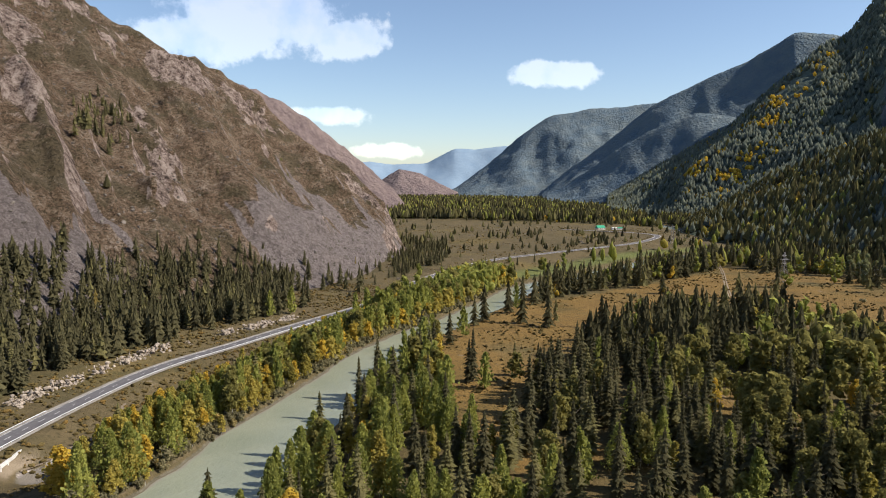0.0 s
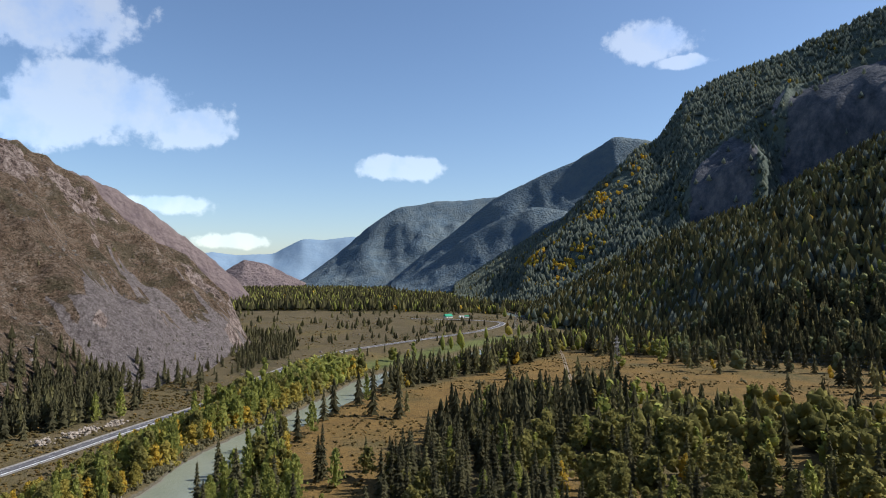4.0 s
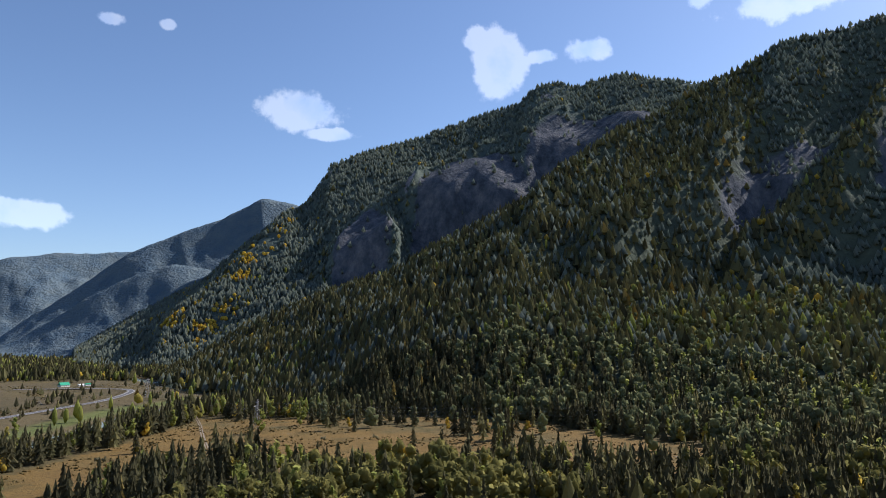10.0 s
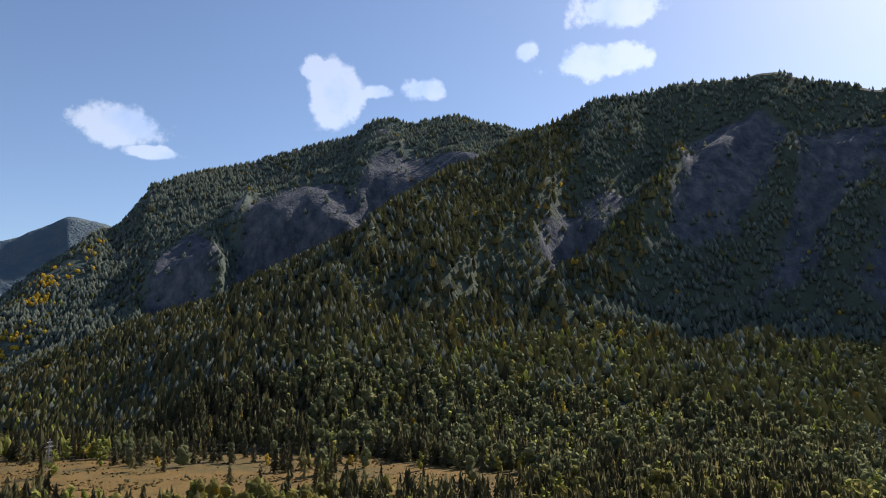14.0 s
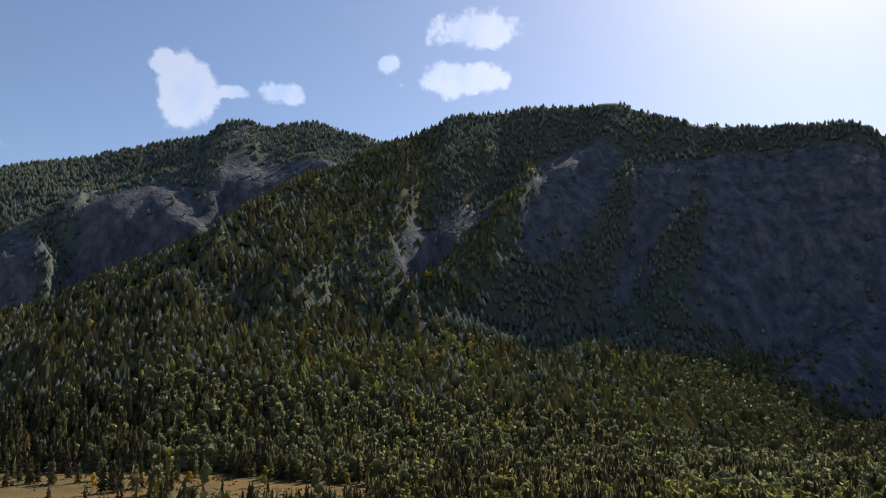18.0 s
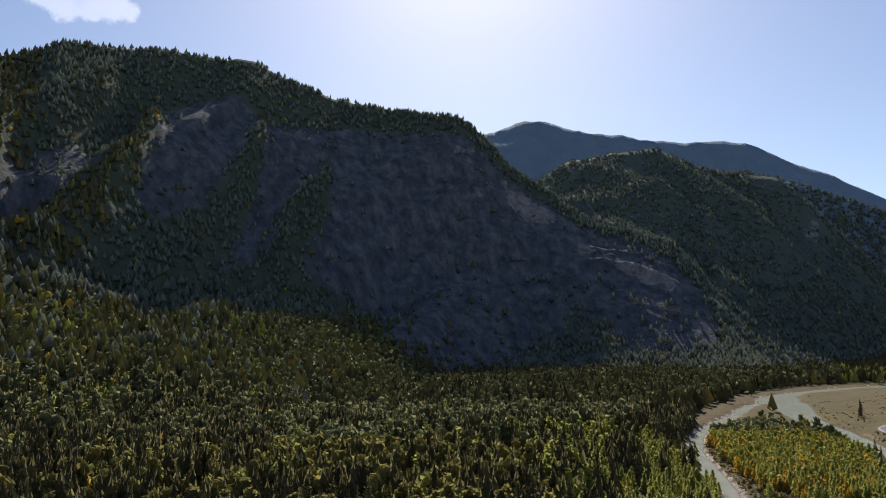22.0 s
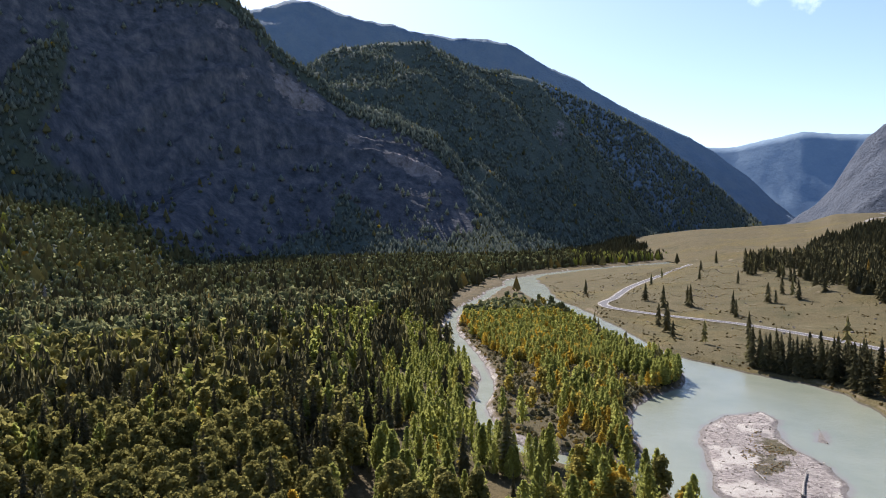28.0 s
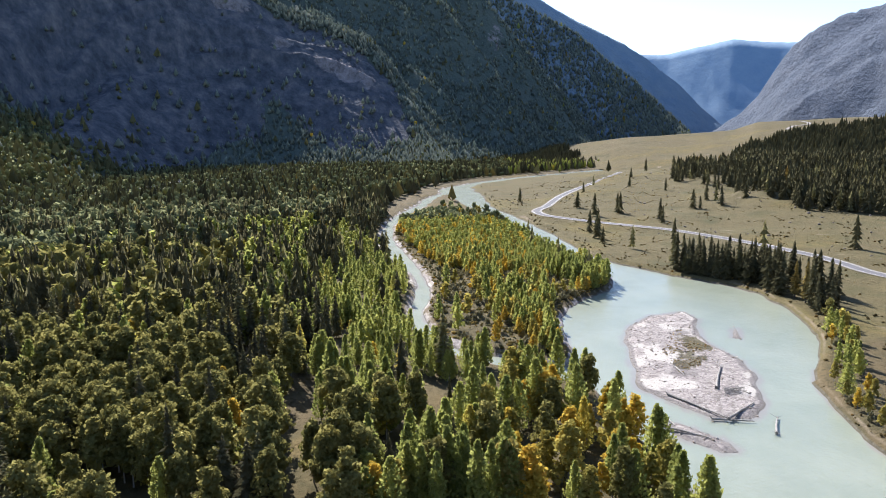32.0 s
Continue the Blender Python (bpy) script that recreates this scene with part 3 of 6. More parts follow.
    def build(self, az_step, steps, material, label, category="mountain", back_steps=6, **fields):
        az = np.arange(self.crest[0][0], self.crest[-1][0] + az_step, az_step)
        az = np.clip(az, None, self.crest[-1][0])
        u = np.concatenate([np.linspace(0, 1, steps), 1 + 0.45 * np.linspace(0, 1, back_steps + 1)[1:]])
        A, U = np.meshgrid(az, u)
        x, y, z = self.at(A, U)
        fields["crag"] = lambda A, U, x, y, z: self.crag(A, U)
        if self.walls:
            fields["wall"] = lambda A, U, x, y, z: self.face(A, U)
        extra = {k: f(A, U, x, y, z).ravel() for k, f in fields.items()}
        me = mesh_from(self.name, np.stack([x, y, z], -1).reshape(-1, 3), grid_faces(len(u), len(az))[:, ::-1], material, True, **extra)
        return setting(self.name, me, label, category)


def scree_runs(A, U, x, y, z):
    """How much of the slope is bare stone: fans below chutes that follow the fall line."""
    s = LEFT.slant(A, U)
    wob = fbm(x / 45, z / 45, 77, 4)
    top = U + 0.09 * wob
    comb = 0.16 * fbm(s / 0.9, U * 1.6, 79, 3)
    fan_top = np.interp(s, (-11, -8, 0, 6, 20), (0.24, 0.36, 0.52, 0.66, 0.80))
    east_fan = smooth(-11.5, -10.3, s + 0.8 * wob) * (1 - smooth(-0.05, 0.05, U + comb + 0.5 * (top - U) - fan_top))
    west_top = np.interp(s, (-40, -30, -26.6, -23), (0.30, 0.26, 0.23, 0.14))
    west_fan = (1 - smooth(-23.3, -22.3, s + 0.5 * wob)) * (1 - smooth(-0.03, 0.03, U + 0.5 * comb - west_top))
    chute = np.exp(-(((s + 21.0 + (U - 0.17) * 20 + 0.4 * wob) / 0.45) ** 2)) * (1 - smooth(0.30, 0.36, U))
    streaks = smooth(0.42, 0.7, fbm(s / 0.8, U * 1.3, 79, 4)) * 0.55 * (1 - smooth(0.6, 0.8, U))
    return np.clip(np.maximum.reduce([east_fan * 0.95, west_fan * 0.95, chute * 0.9, streaks]), 0, 1)


# wooded ramps on the eastern walls: heading and elevation along them, height, half width in u
RAMPS_EAST = [([(19, -0.3), (23, 2.5), (26, 6.0), (28.5, 9.0)], 35, 0.16), ([(36.5, 5.5), (37.8, 9.0), (39.0, 11.5)], 35, 0.05)]
RAMPS_SPUR = [([(48, 8.5), (53, 12.3), (59, 16.2), (63, 18.3)], 50, 0.07), ([(53, 5.0), (57.5, 7.6), (64.2, 12.8), (70.8, 17.4)], 55, 0.055), ([(64, 3.6), (66.6, 5.0), (70, 7.8), (72.5, 11.5), (74.0, 15.5)], 60, 0.06),
              ([(73, 4.5), (77, 6.0), (80, 9.5), (82, 14.0)], 35, 0.05), ([(84.2, 7.0), (86.5, 9.5), (87.4, 11.5)], 30, 0.06)]
LEFT = Mountain("mountain_west", [(-170, 9), (-120, 13), (-60, 16), (-36, 15.5), (-28.2, 13.6), (-25.9, 12.2), (-23.1, 10.4), (-21.2, 9.5), (-19.3, 9.0), (-17.4, 8.3), (-14.5, 6.4),
                (-12.5, 4.1), (-10.3, 2.6), (-7.7, 0.8), (-5.9, -0.9), (-4.8, -2.1), (-3.7, -4.5), (-2.8, -6.0)],
                [(-170, 1500), (-90, 1000), (-40, 900), (-22, 900), (-14, 940), (-8, 900), (-2.8, 830)],
                [(-170, 800), (-130, 460), (-90, 330), (-40, 262), (-33, 292), (-28, 330), (-22, 378), (-16, 424), (-10, 505), (-6, 610), (-2.8, 760)],
                bend=1.08, rough=16, gully=0.09, gully_width=105, seed=3, jag=2.8, lean=0.0, shear=25.0, cliff=64.0,
                cliffs=[(-20.2, 0.89, 2.8, 0.09, 1.0), (-15.5, 0.88, 2.6, 0.08, 0.95), (-21.8, 0.42, 1.4, 0.14, 0.9), (-23.3, 0.60, 1.0, 0.10, 0.7), (-30.6, 0.48, 1.8, 0.10, 0.75), (-31, 0.78, 2.4, 0.12, 0.75), (-27, 0.95, 4, 0.06, 0.6), (-6.5, 0.90, 2.5, 0.08, 0.8), (-10.5, 0.86, 2.0, 0.07, 0.6)])
LEFT2 = Mountain("mountain_red", [(-22, 7.5), (-16, 7.2), (-14.5, 6.8), (-12.8, 6.2), (-10.3, 4.6), (-8.1, 2.8), (-5.9, 0.8), (-4.8, -0.1), (-3.9, -0.9), (-3.2, -1.8)],
                 [(-22, 1900), (-3.2, 2050)], [(-22, 1400), (-3.2, 1850)], seed=5, gully=0.09, gully_width=170, rough=18, jag=2)
MIDHILL = Mountain("hill_red", [(-7.2, -0.9), (-5.0, 0.1), (-3.6, 0.95), (-2.6, 0.75), (-1.8, 0.6), (-0.2, -0.25), (1.2, -0.9)], [(-7.2, 3600), (1.2, 3600)], [(-7.2, 3300), (1.2, 3300)], seed=6, gully=0.08, gully_width=150)
FAR = Mountain("hills_far", [(-9, 1.3), (-5.9, 1.5), (-4.1, 1.3), (-1.4, 1.4), (0.9, 2.6), (2.5, 2.55), (5.1, 2.85), (7.8, 2.2), (14, 1.8)], [(-9, 4750), (14, 4750)], [(-9, 4300), (14, 4300)], seed=7, gully=0.05, gully_width=400)
HILL_B = Mountain("mountain_north", [(0.3, -0.9), (1.1, -0.5), (3.6, 1.4), (6.2, 3.7), (8.4, 5.1), (11.6, 5.8), (16.2, 6.1), (18.6, 6.2), (24, 6.2)], [(0.3, 3900), (24, 4000)], [(0.3, 3300), (24, 2900)], seed=8, gully=0.06, gully_width=420, rough=22)
RIDGE_A = Mountain("ridge_north", [(8, -0.8), (9.0, 0.1), (12.6, 2.9), (16.2, 5.7), (20.0, 7.8), (22.7, 8.9), (26.0, 10.6), (27.8, 10.5), (29.3, 10.1), (34, 8.5)], [(8, 3300), (34, 3200)], [(8, 2800), (34, 2300)], seed=9, gully=0.09, gully_width=380, rough=22)
SPUR_A = Mountain("spur_north", [(8.4, -1.0), (9.4, -0.6), (13.5, 2.4), (17.2, 4.5), (19.5, 5.2), (21.8, 4.9), (25, 4.0)], [(8.4, 2800), (25, 2650)], [(8.4, 2450), (25, 2150)], seed=10, gully=0.09, gully_width=260, rough=16)
RIGHT1 = Mountain("mountain_east", [(13.2, -1.3), (14.0, -0.8), (17.2, 1.3), (21.8, 3.9), (24.6, 6.6), (27.3, 8.8), (29.3, 10.1), (30.5, 11.7), (31.4, 13.4), (33.6, 14.3), (35.3, 14.8), (38.3, 15.6), (40.7, 16.4), (43.5, 17.4),
                  (46.0, 18.2), (47.0, 18.5), (48.5, 19.7), (50.2, 20.1), (51.8, 19.6), (55.6, 20.2), (58.8, 19.4), (62.3, 18.7), (67, 18.4)],
                  [(13.2, 2500), (24, 2400), (28, 2450), (31, 2650), (38, 2750), (50, 2700), (67, 2700)], [(13.2, 1950), (24, 1480), (30, 1350), (45, 1200), (67, 1200)],
                  mid=[(13.2, -1.0), (24, 2.0), (30, 4.8), (36, 8.0), (45, 9.5), (67, 10)], ramps=RAMPS_EAST, walls=[(43, 0.52, 6.0, 0.17, 150), (34.2, 0.42, 2.8, 0.16, 120), (53, 0.62, 6, 0.18, 130)], seed=11, gully=0.05, gully_width=380, rough=12, jag=0.5, lean=0.0, shear=-40.0,
                  cliffs=[(38, 0.62, 0.8, 0.10, 1.0), (33.5, 0.55, 1.6, 0.12, 0.75), (35.5, 0.6, 1.4, 0.10, 0.6), (49.5, 0.93, 2.2, 0.06, 0.8), (31.2, 0.96, 1.2, 0.06, 0.8), (44, 0.75, 3, 0.1, 0.5)])
RIGHT2 = Mountain("spur_east", [(18.5, -3.6), (22, -1.9), (25.6, 0.5), (31.1, 2.8), (36.4, 4.5), (40.9, 7.1), (45.6, 9.4), (49.3, 11.4), (53.1, 13.6), (57.7, 16.0), (62.3, 18.6), (63.6, 19.4), (65.8, 20.0), (67.3, 20.9), (71.5, 21.0),
                  (74.6, 21.3), (77.4, 21.4), (78.8, 21.2), (79.8, 21.5), (81.3, 21.4), (83.5, 20.3), (87.4, 18.9), (92.4, 18.1), (98.3, 17.6), (100.4, 16.0), (102.9, 13.1), (105.6, 11.35), (108.1, 9.5),
                  (111.5, 8.3), (114.9, 7.05), (116.8, 5.2), (118.1, 3.0), (119.4, 1.1), (120.7, -0.8), (121.6, -2.0)],
                  [(22, 1500), (36, 1280), (45, 1330), (55, 1600), (65, 2050), (80, 2300), (92, 2350), (104, 2300), (112, 2250), (121.6, 2000)],
                  [(22, 1050), (36, 760), (45, 720), (60, 640), (75, 660), (86, 820), (92, 1100), (98, 1500), (104, 1650), (121.6, 1620)],
                  mid=[(22, -0.6), (31, 0.9), (38, 2.2), (45.6, 3.8), (52.5, 3.9), (59, 3.5), (67, 3.6), (74.5, 2.6), (85.7, 1.6), (92, 2.2), (97, 5.5), (105, 5.2), (112, 3.4), (118, 0.5), (121.6, -1.5)],
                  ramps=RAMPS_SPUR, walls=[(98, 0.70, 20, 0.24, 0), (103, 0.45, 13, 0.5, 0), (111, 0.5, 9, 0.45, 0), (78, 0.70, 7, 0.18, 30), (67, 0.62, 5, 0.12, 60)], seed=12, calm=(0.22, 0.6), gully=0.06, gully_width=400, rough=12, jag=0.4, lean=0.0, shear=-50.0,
                  cliffs=[(93, 0.70, 3.0, 0.08, 0.6), (108, 0.70, 3.0, 0.10, 0.8), (98.5, 0.86, 3.0, 0.10, 0.75), (104, 0.82, 4.0, 0.14, 0.95), (100, 0.72, 4.5, 0.08, 0.7), (113, 0.66, 4.5, 0.09, 1.0), (79, 0.85, 3, 0.12, 0.5), (90, 0.75, 4, 0.1, 0.55)])
BEHIND_E = Mountain("mountain_south_east", [(97, 15), (100.5, 16.1), (102.4, 16.6), (103.7, 17.2), (107.0, 16.6), (109.7, 16.0), (111.6, 15.7), (113.9, 15.1), (118.5, 14.5), (120.8, 14.1), (123.0, 12.8), (125.6, 11.4),
                    (129.4, 9.2), (132.6, 7.5), (135.0, 6.3), (137.2, 4.7), (139.0, 3.2), (140.7, 1.5), (142.2, 0.2)], [(97, 3700), (142.2, 4000)], [(97, 2400), (125, 2800), (142.2, 3500)], seed=13, gully=0.09, gully_width=450, rough=28, lean=0.8)
SPUR_F = Mountain("spur_south_east", [(100, 9.5), (103.2, 11.5), (106.9, 13.7), (110.7, 14.5), (114.4, 14.1), (116.2, 13.2), (119.9, 12.1), (123.0, 11.1), (125.1, 9.2), (127.2, 6.5), (129.3, 3.8), (131.3, 1.5), (133.0, -0.5), (134, -1.5)],
                  [(100, 3000), (134, 2800)], [(100, 1550), (118, 1650), (126, 1950), (134, 2350)], seed=14, gully=0.10, gully_width=300, rough=26, lean=0.8,
                  cliffs=[(125, 0.8, 1.5, 0.15, 0.9), (123, 0.6, 2.0, 0.12, 0.6)])
SPUR_G = Mountain("spur_far", [(118, 12.1), (120.8, 11.9), (124.3, 10.6), (127.3, 9.3), (131.4, 7.1), (135.3, 4.0), (138.6, 0.8), (140, -0.4)], [(118, 3350), (140, 3300)], [(118, 2500), (140, 2850)], seed=15, gully=0.09, gully_width=350, rough=24, lean=0.8)
FAR_S = Mountain("hills_far_south", [(128, 4.6), (134.0, 5.2), (135.7, 5.6), (138.1, 5.5), (140.0, 5.9), (142.6, 6.4), (145.1, 6.1), (150, 5.8), (160, 6)], [(128, 4750), (160, 4750)], [(128, 4100), (160, 4100)], seed=16, gully=0.03, gully_width=500, rough=12)
HILL_H = Mountain("mountain_south", [(141.6, -0.2), (143.4, 1.1), (144.5, 2.2), (145.5, 4.0), (146.5, 5.6), (147.7, 6.7), (148.9, 7.3), (152.1, 8.2), (165, 10), (190, 9)], [(141.6, 3700), (152, 3500), (190, 2000)], [(141.6, 3100), (152, 2500), (190, 1300)], seed=17, gully=0.2, gully_width=240, rough=26, jag=3, lean=-0.5)

PASTURE = Mountain("pasture_rise", [(125.5, -2.6), (130, -1.35), (132.5, -1.0), (135, -0.68), (139, -0.45), (143, -0.15), (144.6, 0.4), (148.7, 0.6), (155, 0.7), (170, 1.0)],
                   [(125.5, 2350), (135, 2150), (170, 2300)], [(125.5, 1900), (131, 1800), (135, 1500), (142, 1250), (150, 1150), (170, 1000)], bend=0.9, rough=7, gully=0.06, gully_width=260, seed=19, jag=0.3, base=2)
LEFT.build(0.2, 120, SCREE, "dry steep mountainside of grey scree and brown heath", run=scree_runs)
LEFT2.build(0.25, 36, HEATH, "reddish bare mountain ridge farther down the valley")
MIDHILL.build(0.15, 16, HEATH, "low reddish hill in the valley mouth", "hill")
FAR.build(0.25, 14, FAR_HAZED_HILL, "far hills closing the valley, coloured pale blue for haze", "hill")
HILL_B.build(0.2, 40, FAR_HAZED_WOOD, "far wooded mountain with pale cliffs")
RIDGE_A.build(0.2, 40, FAR_HAZED_WOOD, "far wooded ridge rising above the valley")
SPUR_A.build(0.2, 26, FAR_HAZED_WOOD, "wooded spur at the foot of a far ridge")
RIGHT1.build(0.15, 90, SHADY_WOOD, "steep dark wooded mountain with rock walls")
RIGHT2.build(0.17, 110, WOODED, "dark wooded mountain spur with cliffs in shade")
BEHIND_E.build(0.2, 36, HAZY_WOOD, "tall hazy mountain behind the spurs")
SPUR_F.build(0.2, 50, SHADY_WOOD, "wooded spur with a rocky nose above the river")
SPUR_G.build(0.2, 40, HAZY_WOOD, "farther wooded spur above the valley")
FAR_S.build(0.3, 16, FAR_HAZED_HILL, "far mountain closing the upper valley, coloured pale blue for haze")
HILL_H.build(0.25, 40, HAZED_GREY_ROCK, "bare red-grey mountain with rock faces, blued for haze")

PASTURE.build(0.25, 30, GROUND, "rolling dry pasture rising towards the mountains", "hill", lush=lambda A, U, x, y, z: 0 * x + 0.08)
# ---------------------------------------------------------------- where what grows
MEADOWS = [[(0, 300), (-8, 340), (20, 440), (70, 500), (142, 565), (208, 630), (287, 712), (325, 690), (310, 610), (272, 520), (215, 470), (150, 440), (120, 400), (78, 352), (60, 290), (66, 222), (24, 205), (4, 240)],
           [(235, 560), (290, 720), (420, 620), (560, 660), (585, 560), (520, 420), (520, 250), (400, 250), (330, 330), (270, 330), (220, 420)]]
GROVES = [[(48, 238), (62, 334), (90, 384), (145, 451), (190, 455), (182, 387), (150, 300), (114, 225), (76, 195)], [(22, 222), (40, 300), (58, 292), (56, 250), (42, 222)]]
ASPENS = [(88, 187), (128, 275), (166, 312), (225, 340), (300, 420), (300, 250), (180, 150)]
# the isle between the channels: golden birches, a row of poplars, willow scrub; and stands in the woods beside it
ISLE = [([(587, -297), (655, -385), (543, -390), (403, -335), (332, -259), (376, -228), (444, -240)], 1.0, (0.0, 0.0, 0.36, 0.56, 0.08)),
        ([(470, -358), (403, -336), (296, -294), (280, -257), (348, -267)], 0.85, (0.0, 0.02, 0.83, 0.12, 0.03)),
        ([(376, -224), (332, -259), (281, -255), (266, -221), (334, -227)], 0.8, (0.0, 0.0, 0.05, 0.15, 0.80)),
        ([(339, -219), (266, -221), (195, -168), (188, -160), (207, -164), (270, -190)], 0.85, (0.0, 0.0, 0.42, 0.43, 0.15)),
        ([(275, -283), (300, -300), (290, -310), (270, -290)], 0.9, (0.0, 0.0, 0.1, 0.9, 0.0))]
STANDS = [([(190, -134), (170, -162), (130, -155), (90, -135), (100, -88), (120, -84), (150, -105)], 0.97, (0.0, 0.0, 0.36, 0.62, 0.02)),
          ([(600, -250), (265, -157), (201, -140), (171, -128), (150, -105), (120, -90), (136, -75), (179, -87), (261, -131), (500, -190)], 0.95, (0.05, 0.02, 0.90, 0.03, 0.0)),
          ([(625, -115), (542, -182), (279, -105), (198, -62), (215, -50), (278, -48), (423, -37), (718, 23)], 0.9, (0.46, 0.12, 0.42, 0.0, 0.0)),
          ([(317, 15), (301, -50), (215, -48), (162, -37), (140, 10)], 0.9, (0.05, 0.0, 0.75, 0.20, 0.0)),
          ([(250, -66), (232, -84), (190, -72), (170, -45), (160, -30), (172, -34), (195, -55)], 0.12, (0.5, 0.0, 0.3, 0.1, 0.1))]


def growth(x, y):
    """For each place: how thick trees stand (0 to 1), and shares of spruce, larch, poplar, birch, willow."""
    edge, west = river_edge(x, y)
    d_road, _, _ = to_line(x, y, ROAD)
    r = np.hypot(x, y)
    az = np.degrees(np.arctan2(x, y))
    n1, n2 = fbm(x / 55, y / 55, 91, 3), fbm(x / 130, y / 130, 95, 3)
    thick = np.where((x > 20) & (x < 95) & (y > 120) & (y < 240), np.where(n1 > 0.0, 0.6, 0.2), 0.75)
    mix = np.zeros((5,) + x.shape)
    mix[0], mix[1], mix[2], mix[3] = 0.48 + 0.5 * n2, 0.2, 0.27 - 0.4 * n2, 0.05
    # open meadow with a few trees
    for poly in MEADOWS:
        inside = within(x, y, poly)
        thick = np.where(inside, 0.016 + 0.16 * (n1 > 0.42), thick)
        mix[:, inside] = np.array([0.5, 0.2, 0.15, 0.1, 0.05])[:, None]
    for poly in GROVES:
        inside = within(x, y, poly)
        thick = np.where(inside, np.where(n1 > -0.2, 0.75, 0.15), thick)
        mix[:, inside] = np.array([0.76, 0.12, 0.12, 0.0, 0.0])[:, None]
    inside = within(x, y, ASPENS)
    thick = np.where(inside, np.where(n1 > -0.1, 0.7, 0.12), thick)
    mix[:, inside] = np.array([0.22, 0.04, 0.55, 0.19, 0.0])[:, None]
    near_shore = (edge < 18) & ~west & (y > 100)
    far_shore = near_shore & (y > 430)
    thick = np.where(near_shore, np.where(n1 > -0.35, 0.75, 0.2), thick)
    mix[:, near_shore] = np.array([0.45, 0.1, 0.35, 0.07, 0.03])[:, None]
    thick = np.where(near_shore & (y > 340), 0.3, thick)
    thick = np.where(far_shore, np.where((edge > 8) & (y > 560), 0.45, 0.07), thick)
    leafy = ~west & (((y > 100) & (y < 285) & (x < 20)) | ((x > 95) & (y > 60) & (y < 330) & (az < 40)))
    mix[:, leafy] = np.array([0.17, 0.06, 0.50, 0.22, 0.05])[:, None]
    # between road and water down the valley: poplars, yellow birches and willows
    strip = west & (y > 100) & (edge < 90) & (d_road > 9)
    band = strip & (edge < np.where(y < 400, 27, 40)) & (y < 620)
    thick = np.where(strip, np.where(band, 0.95, 0.05), thick)
    mix[:, strip] = np.array([0.0, 0.0, 0.67, 0.18, 0.15])[:, None]
    low = strip & (y < 290)
    mix[:, low] = np.array([0.0, 0.02, 0.30, 0.33, 0.35])[:, None]
    shore = strip & (edge < 7)
    mix[:, shore] = np.array([0.0, 0.0, 0.25, 0.2, 0.55])[:, None]
    thick = np.where(within(x, y, [(-150, 140), (-98, 140), (-106, 200), (-110, 235), (-118, 268), (-150, 260)]), 0.0, thick)
    # the brown plain beyond
    plain = west & (y > 560) & (d_road > 9) & (edge > 42)
    thick = np.where(plain, 0.018 + 0.15 * (n1 > 0.32), thick)
    mix[:, plain] = np.array([0.7, 0.2, 0.0, 0.0, 0.1])[:, None]
    belt = (y > 1480 - 0.25 * x) & (az < 24)
    thick = np.where(belt, 0.9, thick)
    mix[:, belt] = np.array([0.45, 0.25, 0.25, 0.05, 0.0])[:, None]
    thick = np.where((y > 600) & (y < 1250) & (edge < 30), 0.05, thick)
    # wooded foot of the scree mountain
    foot = west & (d_road > 26) & (to_side(x, y) > 0) & (y > 120) & (y < 900)
    thick = np.where(foot, np.where(y < 430, np.where(n1 > -0.25, 0.75, 0.25), 0.10), thick)
    mix[:, foot] = np.array([0.86, 0.12, 0.0, 0.0, 0.02])[:, None]
    toe = within(x, y, [(-42, 610), (-5, 690), (12, 800), (0, 930), (-80, 1000), (-66, 800)])
    thick = np.where(toe, 0.95, thick)
    mix[:, toe] = np.array([0.9, 0.1, 0.0, 0.0, 0.0])[:, None]
    # up the valley, the road's side of the river: pasture with spruce groves
    up = west & (y < 0) & (x > 60)
    thick = np.where(up, 0.004 + 0.03 * ((np.hypot(x - 430, y + 640) < 110) & (n1 > 0.2)), thick)
    mix[:, up] = np.array([0.9, 0.1, 0.0, 0.0, 0.0])[:, None]
    row = up & (edge < 34) & (edge > 4) & (d_road > 9) & (x < 470) & (x > 185)
    thick = np.where(row, np.where(x < 312, 0.75, 0.07), thick)
    wood = up & within(x, y, [(290, -640), (381, -612), (459, -652), (590, -738), (655, -748), (830, -950), (700, -1150), (420, -950), (270, -760)])
    thick = np.where(wood, np.where(n1 > -0.3, 0.85, 0.1), thick)
    shrub = west & (y < -120) & (edge < 15) & (x < 180) & (x > 60)
    thick = np.where(shrub, 0.85, thick)
    mix[:, shrub] = np.array([0.0, 0.0, 0.4, 0.3, 0.3])[:, None]
    # woods up the valley on the camera's side
    here = ~west & (y < 60) & (x > 0)
    thick = np.where(here, 0.95, thick)
    spruce = np.clip(0.36 + 1.3 * fbm(x / 90, y / 90, 101, 2) + (az < 106) * 0.16 - (az > 112) * 0.35, 0.03, 0.9)
    for i, v in enumerate((spruce * 0.85, spruce * 0.15, (1 - spruce) * 0.9, (1 - spruce) * 0.1, 0 * spruce)):
        mix[i] = np.where(here, v, mix[i])
    mix[:, here & (r > 650)] = np.array([0.40, 0.18, 0.40, 0.02, 0.0])[:, None]
    thick = np.where(here & (n1 < -0.62) & (r < 420), 0.15, thick)
    _, _, s2 = to_line(x, y, SIDE)
    between = here & (s2 > 0) & (x > 170) & (x < 720)
    thick = np.where(between, np.where(n1 > 0.1, 0.75, 0.45), thick)
